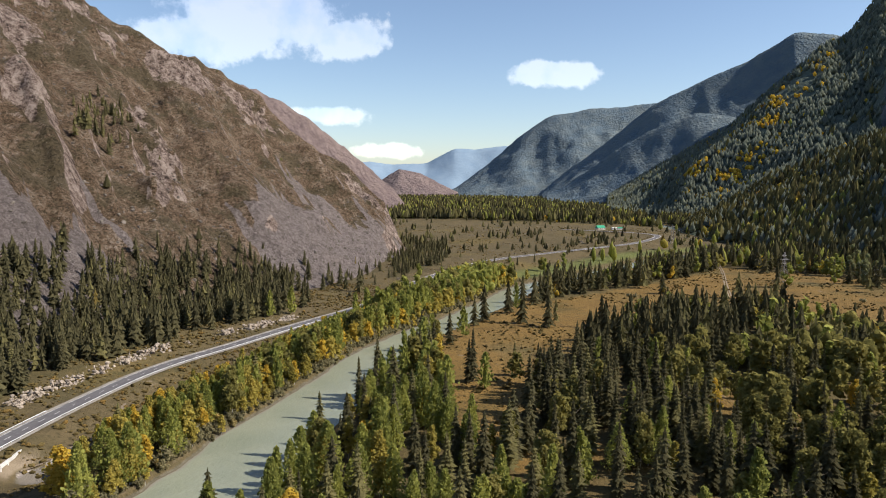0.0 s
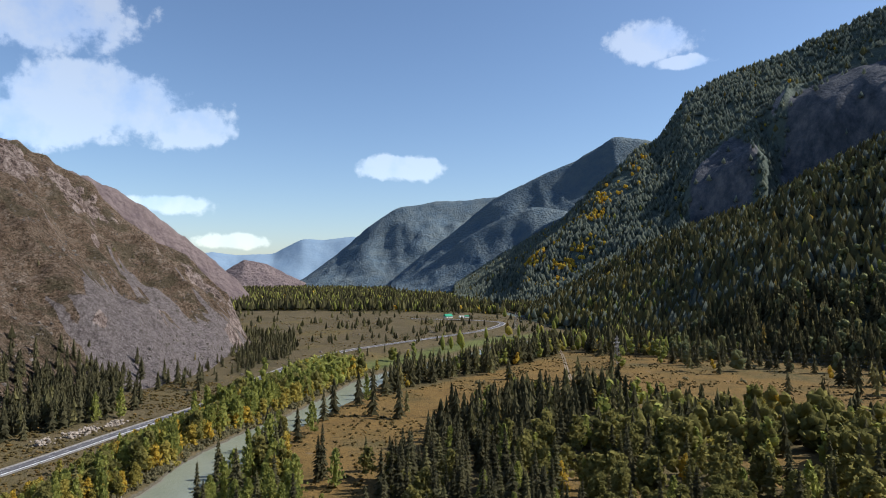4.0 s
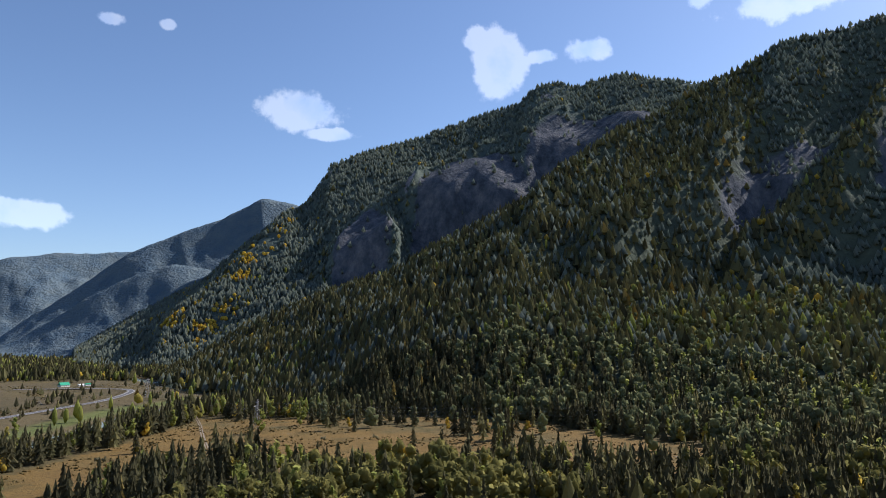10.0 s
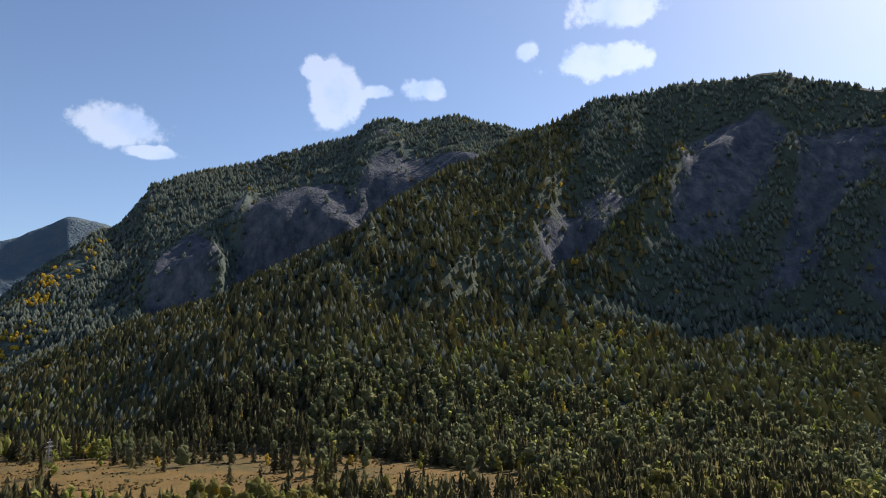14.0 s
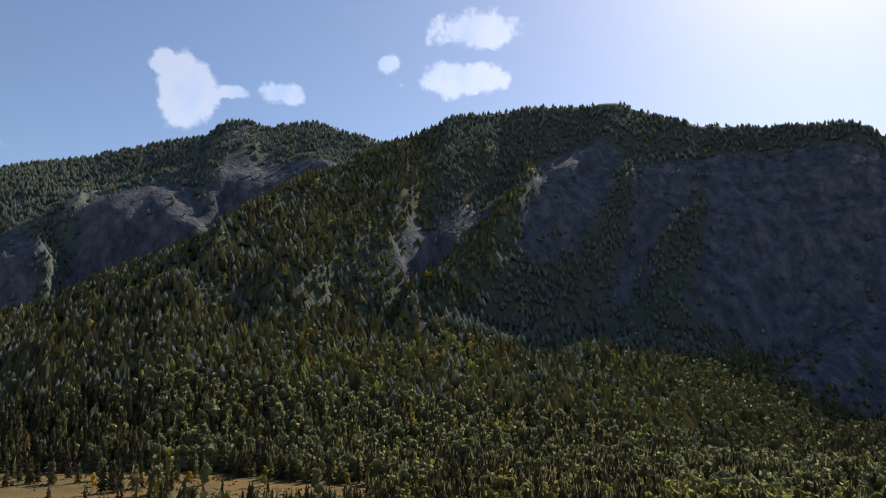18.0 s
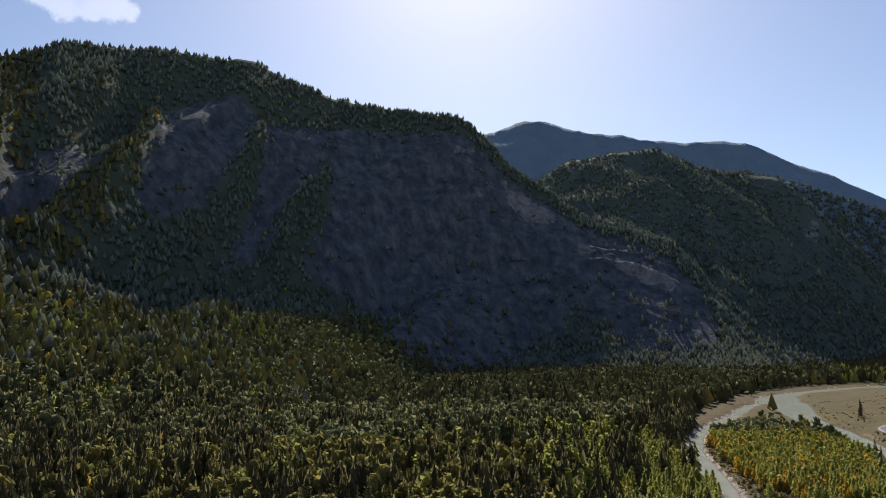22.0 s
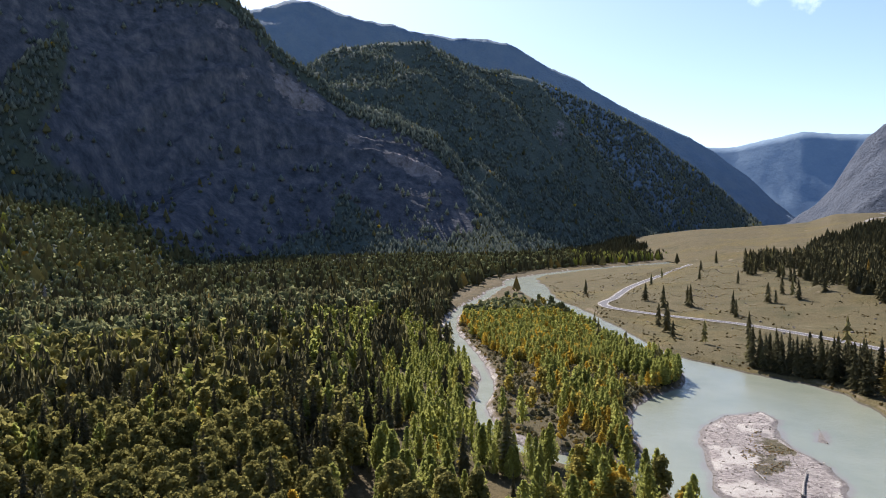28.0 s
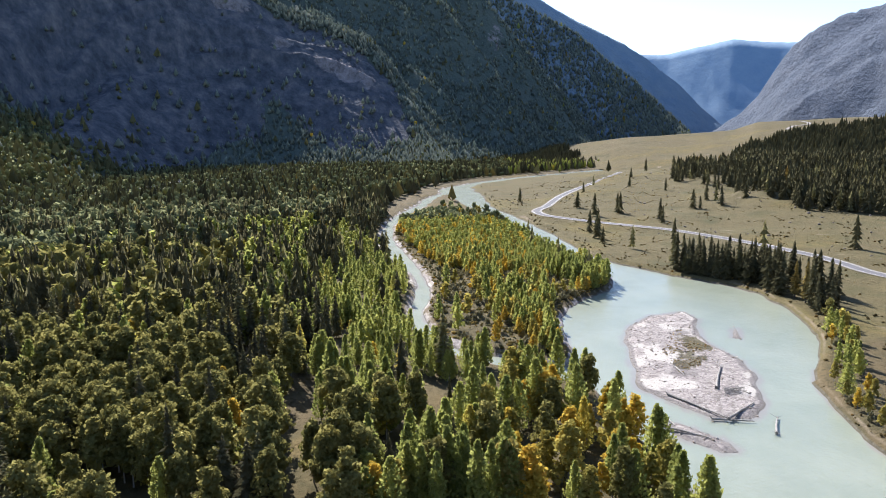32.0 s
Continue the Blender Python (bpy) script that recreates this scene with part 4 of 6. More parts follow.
    mix[:, between] = np.array([0.0, 0.0, 0.1, 0.2, 0.7])[:, None]
    for poly, much, shares in ISLE + STANDS:
        inside = here & within(x + 9 * n1, y + 9 * n2, poly)
        thick = np.where(inside, much * np.where(n1 > -0.5, 1.0, 0.3), thick)
        mix[:, inside] = np.array(shares)[:, None]
    thick = np.where(here & (x > 640) & (x < 1500) & (edge < 32) & (y < -330), 0.02, thick)
    thick = thick * (edge > np.where(west & (y > 100), 1.5, 3.5)) * (d_road > 7.5)
    thick = np.where(bar_height(x, y) > -6, 0, thick)
    return thick, mix


def to_side(x, y):
    """Above 0 on the mountain's side of the road."""
    _, _, side = to_line(x, y, ROAD)
    return side


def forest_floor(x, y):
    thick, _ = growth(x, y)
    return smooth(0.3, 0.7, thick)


# ---------------------------------------------------------------- valley floor, water, road
rings = np.concatenate([[0.5, 40], 90 * np.exp(np.arange(0, math.log(5600 / 90), 0.0135)), [6200, 9000]])
spokes = np.radians(np.concatenate([np.arange(-40, 160, 0.40), np.arange(160, 320, 2.0)]))
R, S = np.meshgrid(rings, spokes, indexing="ij")
gx, gy = R * np.sin(S), R * np.cos(S)
gz = ground_height(gx, gy)
g_edge, g_west = river_edge(gx, gy)
golden = (~g_west) * smooth(120, 200, gy) * 1.0
g_side, g_wide, _ = to_line(gx, gy, SIDE)
gravel = np.maximum(smooth(-3, 3, bar_height(gx, gy)), (1 - smooth(2, 9, g_side - g_wide)) * 0.42)
BAR_GRASS = [(210, -247), (198, -247), (179, -235), (170, -214), (169, -202), (190, -216)]
gravel = np.where(within(gx, gy, BAR_GRASS), 0.42, gravel)
gravel = np.maximum(gravel, 0.55 * (1 - smooth(1, 4, g_edge)) * (gy < 0) * ~g_west * (gx > 180))
gravel = np.maximum(gravel, 0.62 * np.exp(-(((gx + 121) / 11) ** 2 + ((gy - 208) / 16) ** 2)))
lush = smooth(6, 14, g_edge) * (1 - smooth(34, 52, g_edge)) * g_west * smooth(470, 520, gy) * (1 - smooth(900, 1000, gy)) * 0.9
lush = np.maximum(lush, 0.12 * g_west * (gy < -200) * (gx > 150))
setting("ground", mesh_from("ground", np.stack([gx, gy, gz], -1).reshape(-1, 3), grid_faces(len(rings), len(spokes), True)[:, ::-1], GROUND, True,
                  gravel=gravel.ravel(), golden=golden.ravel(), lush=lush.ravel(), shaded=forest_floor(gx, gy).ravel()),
        "valley floor of dry brown grass, earth and river gravel", "ground")


def ribbon(name, line, half, z, material, lift=0.0, rows=2, drop=None):
    """A strip along a line; half and z are numbers or one for each point."""
    p = np.asarray(line, float)
    d = np.gradient(p[:, :2], axis=0)
    d /= np.linalg.norm(d, axis=1)[:, None]
    n = np.stack([-d[:, 1], d[:, 0]], -1)
    half, z = np.broadcast_to(half, len(p)), np.broadcast_to(z, len(p))
    s = np.linspace(-1, 1, rows)
    xy = p[:, None, :2] + n[:, None] * (half[:, None] * s)[..., None]
    zz = np.repeat(z[:, None], rows, 1) + lift
    fields = {}
    if material == WATER:
        fields["shallow"] = 1 - smooth(0.0, 1.7, -ground_height(xy[..., 0], xy[..., 1])).ravel()
    return mesh_from(name, np.concatenate([xy, zz[..., None]], -1).reshape(-1, 3), grid_faces(len(p), rows)[:, ::-1], material, True, **fields)


setting("water", ribbon("river", curve_through(RIVER, 5), curve_through(RIVER, 5)[:, 2] + 9, 0.0, WATER, rows=33), "milky green glacial river running down the valley", "river")
setting("water_side", ribbon("side_channel", SIDE, SIDE[:, 2] + 5, 0.03, WATER, rows=7), "narrow side channel of the milky river", "river")
road = setting("road", ribbon("road", ROAD, 3.6, ROAD[:, 2], ASPHALT, 0.12, 5), "grey two-lane asphalt road with pale edges", "road")


# ---------------------------------------------------------------- tree shapes
def turned(points, angle):
    c, s = np.cos(angle), np.sin(angle)
    return np.stack([points[:, 0] * c - points[:, 1] * s, points[:, 0] * s + points[:, 1] * c, points[:, 2]], -1)


def cone(z0, z1, r, sides, rng, jag=0.2):
    a = np.arange(sides) / sides * 2 * np.pi + rng.random() * 6
    rr = r * (1 + jag * (rng.random(sides) * 2 - 1))
    v = np.vstack([np.stack([rr * np.cos(a), rr * np.sin(a), z0 + 0.05 * (rng.random(sides) - 0.5) * (z1 - z0)], -1), [[0, 0, z1]]])
    f = np.array([(i, (i + 1) % sides, sides) for i in range(sides)])
    return v, f


def join(pieces):
    vs, fs, n = [], [], 0
    for v, f in pieces:
        vs.append(v)
        fs.append(f + n)
        n += len(v)
    return np.vstack(vs), np.vstack(fs)


def conifer(rng, tiers, branches, width, core=True, low=0.08, droop=0.35):
    """A crown of unit height: whorls of drooping boughs round a narrow core."""
    pieces = []
    for i in range(tiers):
        h = low + (0.985 - low) * (i + 0.3 * rng.random()) / tiers
        reach = width * (1 - h) ** 0.8 * (0.75 + 0.5 * rng.random()) + 0.012
        if h < low + 0.12:
            reach *= 0.75
        for k in range(branches):
            a = 2 * np.pi * (k + 0.7 * rng.random()) / branches + i * 2.4
            l = reach * (0.7 + 0.5 * rng.random())
            w = l * (0.42 + 0.2 * rng.random())
            d = l * droop * (0.6 + 0.8 * rng.random())
            v = np.array([(0.0, 0, 0.02), (l * 0.55, -w / 2, -d * 0.45), (l, 0, -d), (l * 0.55, w / 2, -d * 0.45)])
            v = turned(v, a) + (0, 0, h)
            pieces.append((v, np.array([(0, 1, 2), (0, 2, 3)])))
    if core:
        pieces.append(cone(low, 0.99, width * 0.45, 7, rng))
    return join(pieces)


def skirts(rng, tiers, sides, width, low=0.06, droop=0.5, gap=0.25):
    """A solid conifer of unit height: ragged skirts of boughs, one over the other."""
    pieces = []
    for i in range(tiers):
        h = low + (0.93 - low) * i / tiers
        top = min(1.0, h + (1.0 - low) / tiers * 1.35)
        r = width * ((1 - h) ** 0.85) * (0.8 + 0.4 * rng.random())
        if i == 0:
            r *= 0.8
        a = np.arange(sides) / sides * 2 * np.pi + rng.random() * 6
        long = np.where(np.arange(sides) % 2 == 0, 1.0, 0.55) * (0.75 + 0.5 * rng.random(sides))
        z = h - r * droop * (long - 0.6) + 0.01 * rng.normal(size=sides)
        v = np.vstack([np.stack([r * long * np.cos(a), r * long * np.sin(a), z], -1), [[0, 0, 1.0 if i == tiers - 1 else top]]])
        faces = [(k, (k + 1) % sides, sides) for k in range(sides) if rng.random() > gap]
        pieces.append((v, np.array(faces or [(0, 1, sides)])))
    return join(pieces)


ICO_V = np.array([(0, 0, 1), *[(0.894 * np.cos(a), 0.894 * np.sin(a), 0.447) for a in np.arange(5) * 1.2566],
                  *[(0.894 * np.cos(a), 0.894 * np.sin(a), -0.447) for a in np.arange(5) * 1.2566 + 0.6283], (0, 0, -1)])
ICO_F = np.array([(0, i, i % 5 + 1) for i in range(1, 6)] + [(i, i + 5, i % 5 + 1) for i in range(1, 6)]
                 + [(i % 5 + 1, i + 5, (i % 5) + 6) for i in range(1, 6)] + [(11, i % 5 + 6, i + 5) for i in range(1, 6)])


def lump(rng, center, size, jag=0.25):
    return ICO_V * (1 + jag * (rng.random((12, 1)) * 2 - 1)) * size + center, ICO_F


def broadleaf(rng, width, sprays, lumps, spray_size, low=0.16, point=0.6):
    """A crown of unit height: overlapping bunches of leaf sprays with gaps between them."""
    pieces, centers = [], []
    for i in range(lumps):
        h = low + 0.08 + (0.90 - low) * (i + rng.random()) / lumps
        wide = width * 0.95 * min(1.0, 0.35 + (h - low) / 0.25) * (1 - h) ** (0.25 + 0.45 * point)
        a, q = i * 2.4 + rng.random(), np.sqrt(rng.random())
        c = np.array([wide * q * np.cos(a), wide * q * np.sin(a), h])
        s = width * (0.30 + 0.22 * rng.random()) * (12 / max(lumps, 6)) ** 0.35 * (1.05 - 0.75 * point * max(0, h - 0.3))
        centers.append((c, s))
        pieces.append(lump(rng, c, np.array([s, s, s * 1.15]) * (0.72 if sprays < 200 else 0.58)))
    n = max(1, sprays // lumps)
    for c, s in centers:
        d = rng.normal(size=(n, 3))
        d /= np.linalg.norm(d, axis=1)[:, None]
        d[:, 2] = np.where(d[:, 2] < -0.3, -d[:, 2], d[:, 2])
        for way in d:
            p = c + way * s * (0.75 + 0.4 * rng.random()) * (1, 1, 1.15)
            lie = way + rng.normal(size=3) * 0.7
            lie /= np.linalg.norm(lie)
            t = np.cross(lie, rng.normal(size=3))
            t /= np.linalg.norm(t) + 1e-9
            b = np.cross(lie, t) + 0.35 * way
            k = spray_size * (0.6 + 0.8 * rng.random())
            t, b = t * k, b * k * 0.8
            pieces.append((np.array([p - t - b * 0.4, p + t - b * 0.7, p + t * 0.5 + b, p - t * 0.7 + b * 0.8]), np.array([(0, 1, 2), (0, 2, 3)])))
    return join(pieces)


def spindle(rng, width, sprays, spray_size, low=0.06, core=True):
    """A narrow pointed crown of unit height, of many upright leaf sprays."""
    swell = lambda h: width * np.minimum(1.0, 0.30 + (h - low) / 0.22) * (1.02 - h) ** 0.70 * 1.2
    pieces = []
    if core:
        a = np.arange(6) / 6 * 2 * np.pi
        rows = [low + 0.02, 0.3, 0.6, 0.97]
        v = np.vstack([np.stack([np.cos(a + i) * swell(h) * 0.30 * (0.8 + 0.4 * rng.random(6)), np.sin(a + i) * swell(h) * 0.30, np.full(6, h)], -1) for i, h in enumerate(rows)])
        f = [(i * 6 + k, i * 6 + (k + 1) % 6, (i + 1) * 6 + k) for i in range(3) for k in range(6)] + [(i * 6 + (k + 1) % 6, (i + 1) * 6 + (k + 1) % 6, (i + 1) * 6 + k) for i in range(3) for k in range(6)]
        pieces.append((v, np.array(f)))
    lobes = rng.random(5) * 6
    for i in range(sprays):
        h = low + (1 - low) * (i + rng.random()) / sprays
        a = rng.random() * 2 * np.pi
        bulge = 1 + 0.22 * np.sin(3 * a + lobes[int(h * 4.99)]) + 0.15 * rng.normal()
        q = swell(h) * bulge * (0.62 + 0.38 * rng.random())
        out = np.array([np.cos(a), np.sin(a), 0.0])
        p = out * q + (0, 0, h)
        up = np.array([0, 0, 1.0]) + out * rng.uniform(-0.2, 1.0) + rng.normal(size=3) * 0.35
        up /= np.linalg.norm(up)
        t = np.cross(up, rng.normal(size=3))
        t /= np.linalg.norm(t) + 1e-9
        k = spray_size * (0.6 + 0.8 * rng.random())
        t, b = t * k * 0.75, up * k * 1.15
        pieces.append((np.array([p - b * 0.6, p + t, p + b, p - t]), np.array([(0, 1, 2), (0, 2, 3)])))
    return join(pieces)


def stem(rng, height, r, sides=6, lean=0.02):
    """A tapered trunk with a few short limbs, unit tree height."""
    pieces, rows = [], 4
    ring = np.arange(sides) / sides * 2 * np.pi
    bend = rng.normal(size=2) * lean
    v = []
    for i in range(rows):
        t = i / (rows - 1)
        q = r * (1 - 0.8 * t) * (1.35 if i == 0 else 1)
        v += [(q * np.cos(a) + bend[0] * t * t, q * np.sin(a) + bend[1] * t * t, t * height - 0.03 * (i == 0)) for a in ring]
    f = [(i * sides + k, i * sides + (k + 1) % sides, (i + 1) * sides + (k + 1) % sides) for i in range(rows - 1) for k in range(sides)]
    f += [(i * sides + k, (i + 1) * sides + (k + 1) % sides, (i + 1) * sides + k) for i in range(rows - 1) for k in range(sides)]
    pieces.append((np.array(v), np.array(f)))
    for k in range(5):
        a, h = k * 2.4 + rng.random(), height * (0.4 + 0.12 * k)
        out = np.array([np.cos(a), np.sin(a), 0.9]) * 0.10
        side = np.array([-np.sin(a), np.cos(a), 0]) * r * 0.3
        base = np.array([0, 0, h])
        pieces.append((np.array([base - side, base + side, base + (0, 0, r * 0.6), base + out]), np.array([(0, 1, 3), (1, 2, 3), (2, 0, 3)])))
    return join(pieces)


rng = np.random.default_rng(7)
# full, near, middle and far crowns for each kind
def pointed(w):
    v, f = lump(rng, (0, 0, 0.5), (w, w, 0.5), 0.3)
    v[:, :2] *= (1.25 - 0.75 * v[:, 2:3])
    return v, f


def full_conifer(w, droop, low):
    return join([skirts(rng, 14, 11, w * 0.85, low, droop + 0.15), conifer(rng, 17, 8, w * 1.1, False, low, droop)])


def lobes(w, count, point, sprays=24):
    """A middle-distance broadleaf crown: a few overlapping lobes, narrower towards the top."""
    pieces = []
    for i in range(count):
        h = 0.26 + 0.58 * i / max(count - 1, 1)
        k = w * (1 - point * max(0.0, h - 0.35)) * (0.62 + 0.2 * rng.random())
        a, q = i * 2.4 + rng.random(), w * 0.5 * (1 - h * 0.7) * (0.5 + rng.random())
        c, size = np.array([q * np.cos(a), q * np.sin(a), h]), np.array([k, k, k * 0.55 + 0.11])
        pieces.append(lump(rng, c, size * 0.85, 0.38))
        for _ in range(sprays // count):
            out = rng.normal(size=3)
            out[2] = abs(out[2])
            p = c + out / np.linalg.norm(out) * size * 0.95
            t, b = rng.normal(size=3) * 0.035, rng.normal(size=3) * 0.035
            pieces.append((np.array([p - t - b, p + t - b, p + t + b, p - t + b]), np.array([(0, 1, 2), (0, 2, 3)])))
    return join(pieces)


def spire(w, low=0.16):
    """A far conifer: a ragged crown of few faces, widest low down."""
    a = np.arange(6) / 6 * 2 * np.pi + rng.random() * 6
    q = w * np.where(np.arange(6) % 2 == 0, 1.15, 0.8) * (0.8 + 0.4 * rng.random(6))
    v = np.vstack([np.stack([q * np.cos(a), q * np.sin(a), low + 0.14 * rng.random(6)], -1), [(0, 0, 0.02), (0, 0, 1.0)]])
    f = [(k, (k + 1) % 6, 7) for k in range(6)] + [((k + 1) % 6, k, 6) for k in range(0, 6, 2)]
    return v, np.array(f)


SHAPES = {
    "spruce": ([full_conifer(w, 0.35, 0.07) for w in (0.15, 0.17, 0.19, 0.14)], [join([skirts(rng, 11, 11, w * 0.9, gap=0.2), conifer(rng, 10, 6, w * 1.15, False)]) for w in (0.185, 0.215, 0.20)],
               [skirts(rng, 7, 9, w, gap=0.12) for w in (0.21, 0.25, 0.23)], [spire(w) for w in (0.19, 0.23, 0.26)]),
    "larch": ([full_conifer(w, 0.15, 0.13) for w in (0.18, 0.21, 0.17)], [skirts(rng, 10, 10, w, 0.12, 0.25) for w in (0.19, 0.22)],
              [skirts(rng, 6, 8, w, 0.1, 0.25) for w in (0.21, 0.24)], [spire(w) for w in (0.23, 0.27, 0.30)]),
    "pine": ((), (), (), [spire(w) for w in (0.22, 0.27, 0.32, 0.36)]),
    "poplar": ([spindle(rng, w, 900, 0.026) for w in (0.18, 0.21, 0.16, 0.23)], [spindle(rng, w, 150, 0.058) for w in (0.19, 0.23, 0.17)],
               [lobes(w, 4, 1.0) for w in (0.20, 0.24, 0.18, 0.22)], [pointed(w) for w in (0.21, 0.25, 0.19)]),
    "birch": ([broadleaf(rng, w, 760, 24, 0.030, 0.12, 0.7) for w in (0.25, 0.30, 0.22)], [broadleaf(rng, w, 100, 10, 0.062, 0.1, 0.7) for w in (0.29, 0.34)],
              [lobes(w, 5, 0.9) for w in (0.28, 0.34, 0.31)], [join([lump(rng, (0, 0, 0.52), (w, w, 0.45), 0.34)]) for w in (0.30, 0.36)]),
    "aspen": ([broadleaf(rng, w, 900, 26, 0.027, 0.20, 0.5) for w in (0.28, 0.34, 0.31, 0.25)], [broadleaf(rng, w, 210, 13, 0.046, 0.18, 0.5) for w in (0.30, 0.35, 0.27)],
              [lobes(w, 6, 0.6) for w in (0.32, 0.38, 0.35, 0.29)], [lobes(w, 2, 0.7, 4) for w in (0.32, 0.39, 0.35, 0.29)]),
    "willow": ([broadleaf(rng, w, 220, 10, 0.080, 0.0, 0.4) for w in (0.5, 0.62, 0.55)], [broadleaf(rng, w, 60, 6, 0.10, 0.0, 0.4) for w in (0.55, 0.65)],
               [broadleaf(rng, w, 12, 2, 0.16, 0.0, 0.4) for w in (0.65, 0.75)], [join([lump(rng, (0, 0, 0.42), (w, w, 0.5), 0.3)]) for w in (0.6, 0.7)]),
}
TALL = {"spruce": (14, 27), "larch": (14, 26), "poplar": (13, 21), "birch": (9, 16), "willow": (2.5, 5.5), "golden_birch": (9, 15), "pine": (13, 22), "aspen": (13, 21), "hill_aspen": (13, 22)}


def scatter(xy, thick, mix, rnd):
    """Which of the candidates stand, and their kind."""
    keep = rnd.random(len(xy)) < thick
    mix = np.clip(mix[:, keep], 0, None)
    mix = np.cumsum(mix / mix.sum(0), 0)
    kind = (rnd.random(keep.sum())[None] > mix).sum(0).clip(0, 4)
    return keep, kind


NAMES = ["spruce", "larch", "poplar", "birch", "willow", "pine", "aspen", "golden_birch", "hill_aspen"]
SHAPES["golden_birch"], SHAPES["hill_aspen"] = SHAPES["birch"], SHAPES["aspen"]
stand = []  # x, y, z, kind, level of detail (0 full or near, 2 middle, 3 far), height factor


def candidates(r0, r1, a0, a1, spacing, rnd):
    n = int(radians(a1 - a0) / 2 * (r1 * r1 - r0 * r0) / spacing**2)
    r = np.sqrt(r0 * r0 + (r1 * r1 - r0 * r0) * rnd.random(n))
    a = np.radians(a0 + (a1 - a0) * rnd.random(n))
    return np.stack([r * np.sin(a), r * np.cos(a)], -1)


rnd = np.random.default_rng(11)
for r0, r1, a0, a1, spacing, level in ((140, 345, -38, 44, 6.6, 0), (140, 345, 74, 158, 6.4, 0), (150, 345, 44, 74, 11, 3), (345, 780, -36, 158, 6.5, 2), (780, 1700, -20, 158, 8.8, 3), (1700, 4300, -6, 26, 17, 3), (1700, 3000, 120, 150, 18, 3)):
    xy = candidates(r0, r1, a0, a1, spacing, rnd)
    thick, mix = growth(xy[:, 0], xy[:, 1])
    keep, kind = scatter(xy, thick, mix, rnd)
    xy = xy[keep]
    stand.append((xy[:, 0], xy[:, 1], ground_height(xy[:, 0], xy[:, 1]), kind, np.full(len(xy), level), np.ones(len(xy))))


xy = candidates(170, 640, -36, 8, 4.3, rnd)
edge, west = river_edge(xy[:, 0], xy[:, 1])
xy = xy[west & (edge < 34)]
thick, mix = growth(xy[:, 0], xy[:, 1])
keep, kind = scatter(xy, thick * 0.8, mix, rnd)
xy = xy[keep]
stand.append((xy[:, 0], xy[:, 1], ground_height(xy[:, 0], xy[:, 1]), kind, np.where(np.hypot(xy[:, 0], xy[:, 1]) < 345, 0, 2), np.ones(len(xy))))


xy = np.stack([180 + 480 * rnd.random(15000), -400 + 260 * rnd.random(15000)], -1)
xy = xy[np.any([within(xy[:, 0], xy[:, 1], zone[0]) for zone in ISLE], 0)]
thick, mix = growth(xy[:, 0], xy[:, 1])
keep, kind = scatter(xy, thick * 0.8, mix, rnd)
xy = xy[keep]
stand.append((xy[:, 0], xy[:, 1], ground_height(xy[:, 0], xy[:, 1]), kind, np.where(np.hypot(xy[:, 0], xy[:, 1]) < 345, 0, 2), np.full(len(xy), 0.85)))


# willows along the water's edge below the road
xy = np.stack([-150 + 270 * rnd.random(26000), 150 + 470 * rnd.random(26000)], -1)
edge, west = river_edge(xy[:, 0], xy[:, 1])
xy = xy[west & (edge > 0.2) & (edge < 6.5)][:1100]
stand.append((xy[:, 0], xy[:, 1], ground_height(xy[:, 0], xy[:, 1]), np.where(rnd.random(len(xy)) < 0.85, 4, 3), np.where(np.hypot(xy[:, 0], xy[:, 1]) < 345, 0, 2), np.full(len(xy), 0.7)))


def clothe(hill, count, u0, u1, level, shares, rnd, thick=None, size=1.0, az0=None, az1=None):
    """Trees on a mountainside, evenly over its plan."""
    lo, hi = az0 if az0 is not None else hill.crest[0][0], az1 if az1 is not None else hill.crest[-1][0]
    az, u = lo + (hi - lo) * rnd.random(count), u0 + (u1 - u0) * rnd.random(count)
    x, y, z = hill.at(az, u)
    r = np.hypot(x, y)
    keep = rnd.random(count) < r / r.max()
    if thick is not None:
        keep &= rnd.random(count) < thick(az, u, x, y)
    keep &= z > 1
    x, y, z, az, u = x[keep], y[keep], z[keep], az[keep], u[keep]
    s = np.cumsum(shares(az, u, x, y), 0)
    kind = (rnd.random(len(x))[None] > s).sum(0).clip(0, 4)
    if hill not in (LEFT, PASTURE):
        # sunlit slopes keep olive trees; the rest take the colour blued for haze
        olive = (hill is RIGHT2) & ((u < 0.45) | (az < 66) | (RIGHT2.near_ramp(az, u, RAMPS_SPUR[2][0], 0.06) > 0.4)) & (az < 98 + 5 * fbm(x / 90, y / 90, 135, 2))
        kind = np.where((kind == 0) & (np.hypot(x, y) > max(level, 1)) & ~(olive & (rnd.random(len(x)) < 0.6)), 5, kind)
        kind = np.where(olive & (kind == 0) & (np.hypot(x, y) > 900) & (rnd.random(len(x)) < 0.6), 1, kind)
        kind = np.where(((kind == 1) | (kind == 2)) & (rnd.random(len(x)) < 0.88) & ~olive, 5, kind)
    z = np.maximum(z - 0.6, ground_height(x, y))
    near = np.hypot(x, y) < level
    stand.append((x, y, z, kind, np.where(near, 2, 3), np.full(len(x), size)))


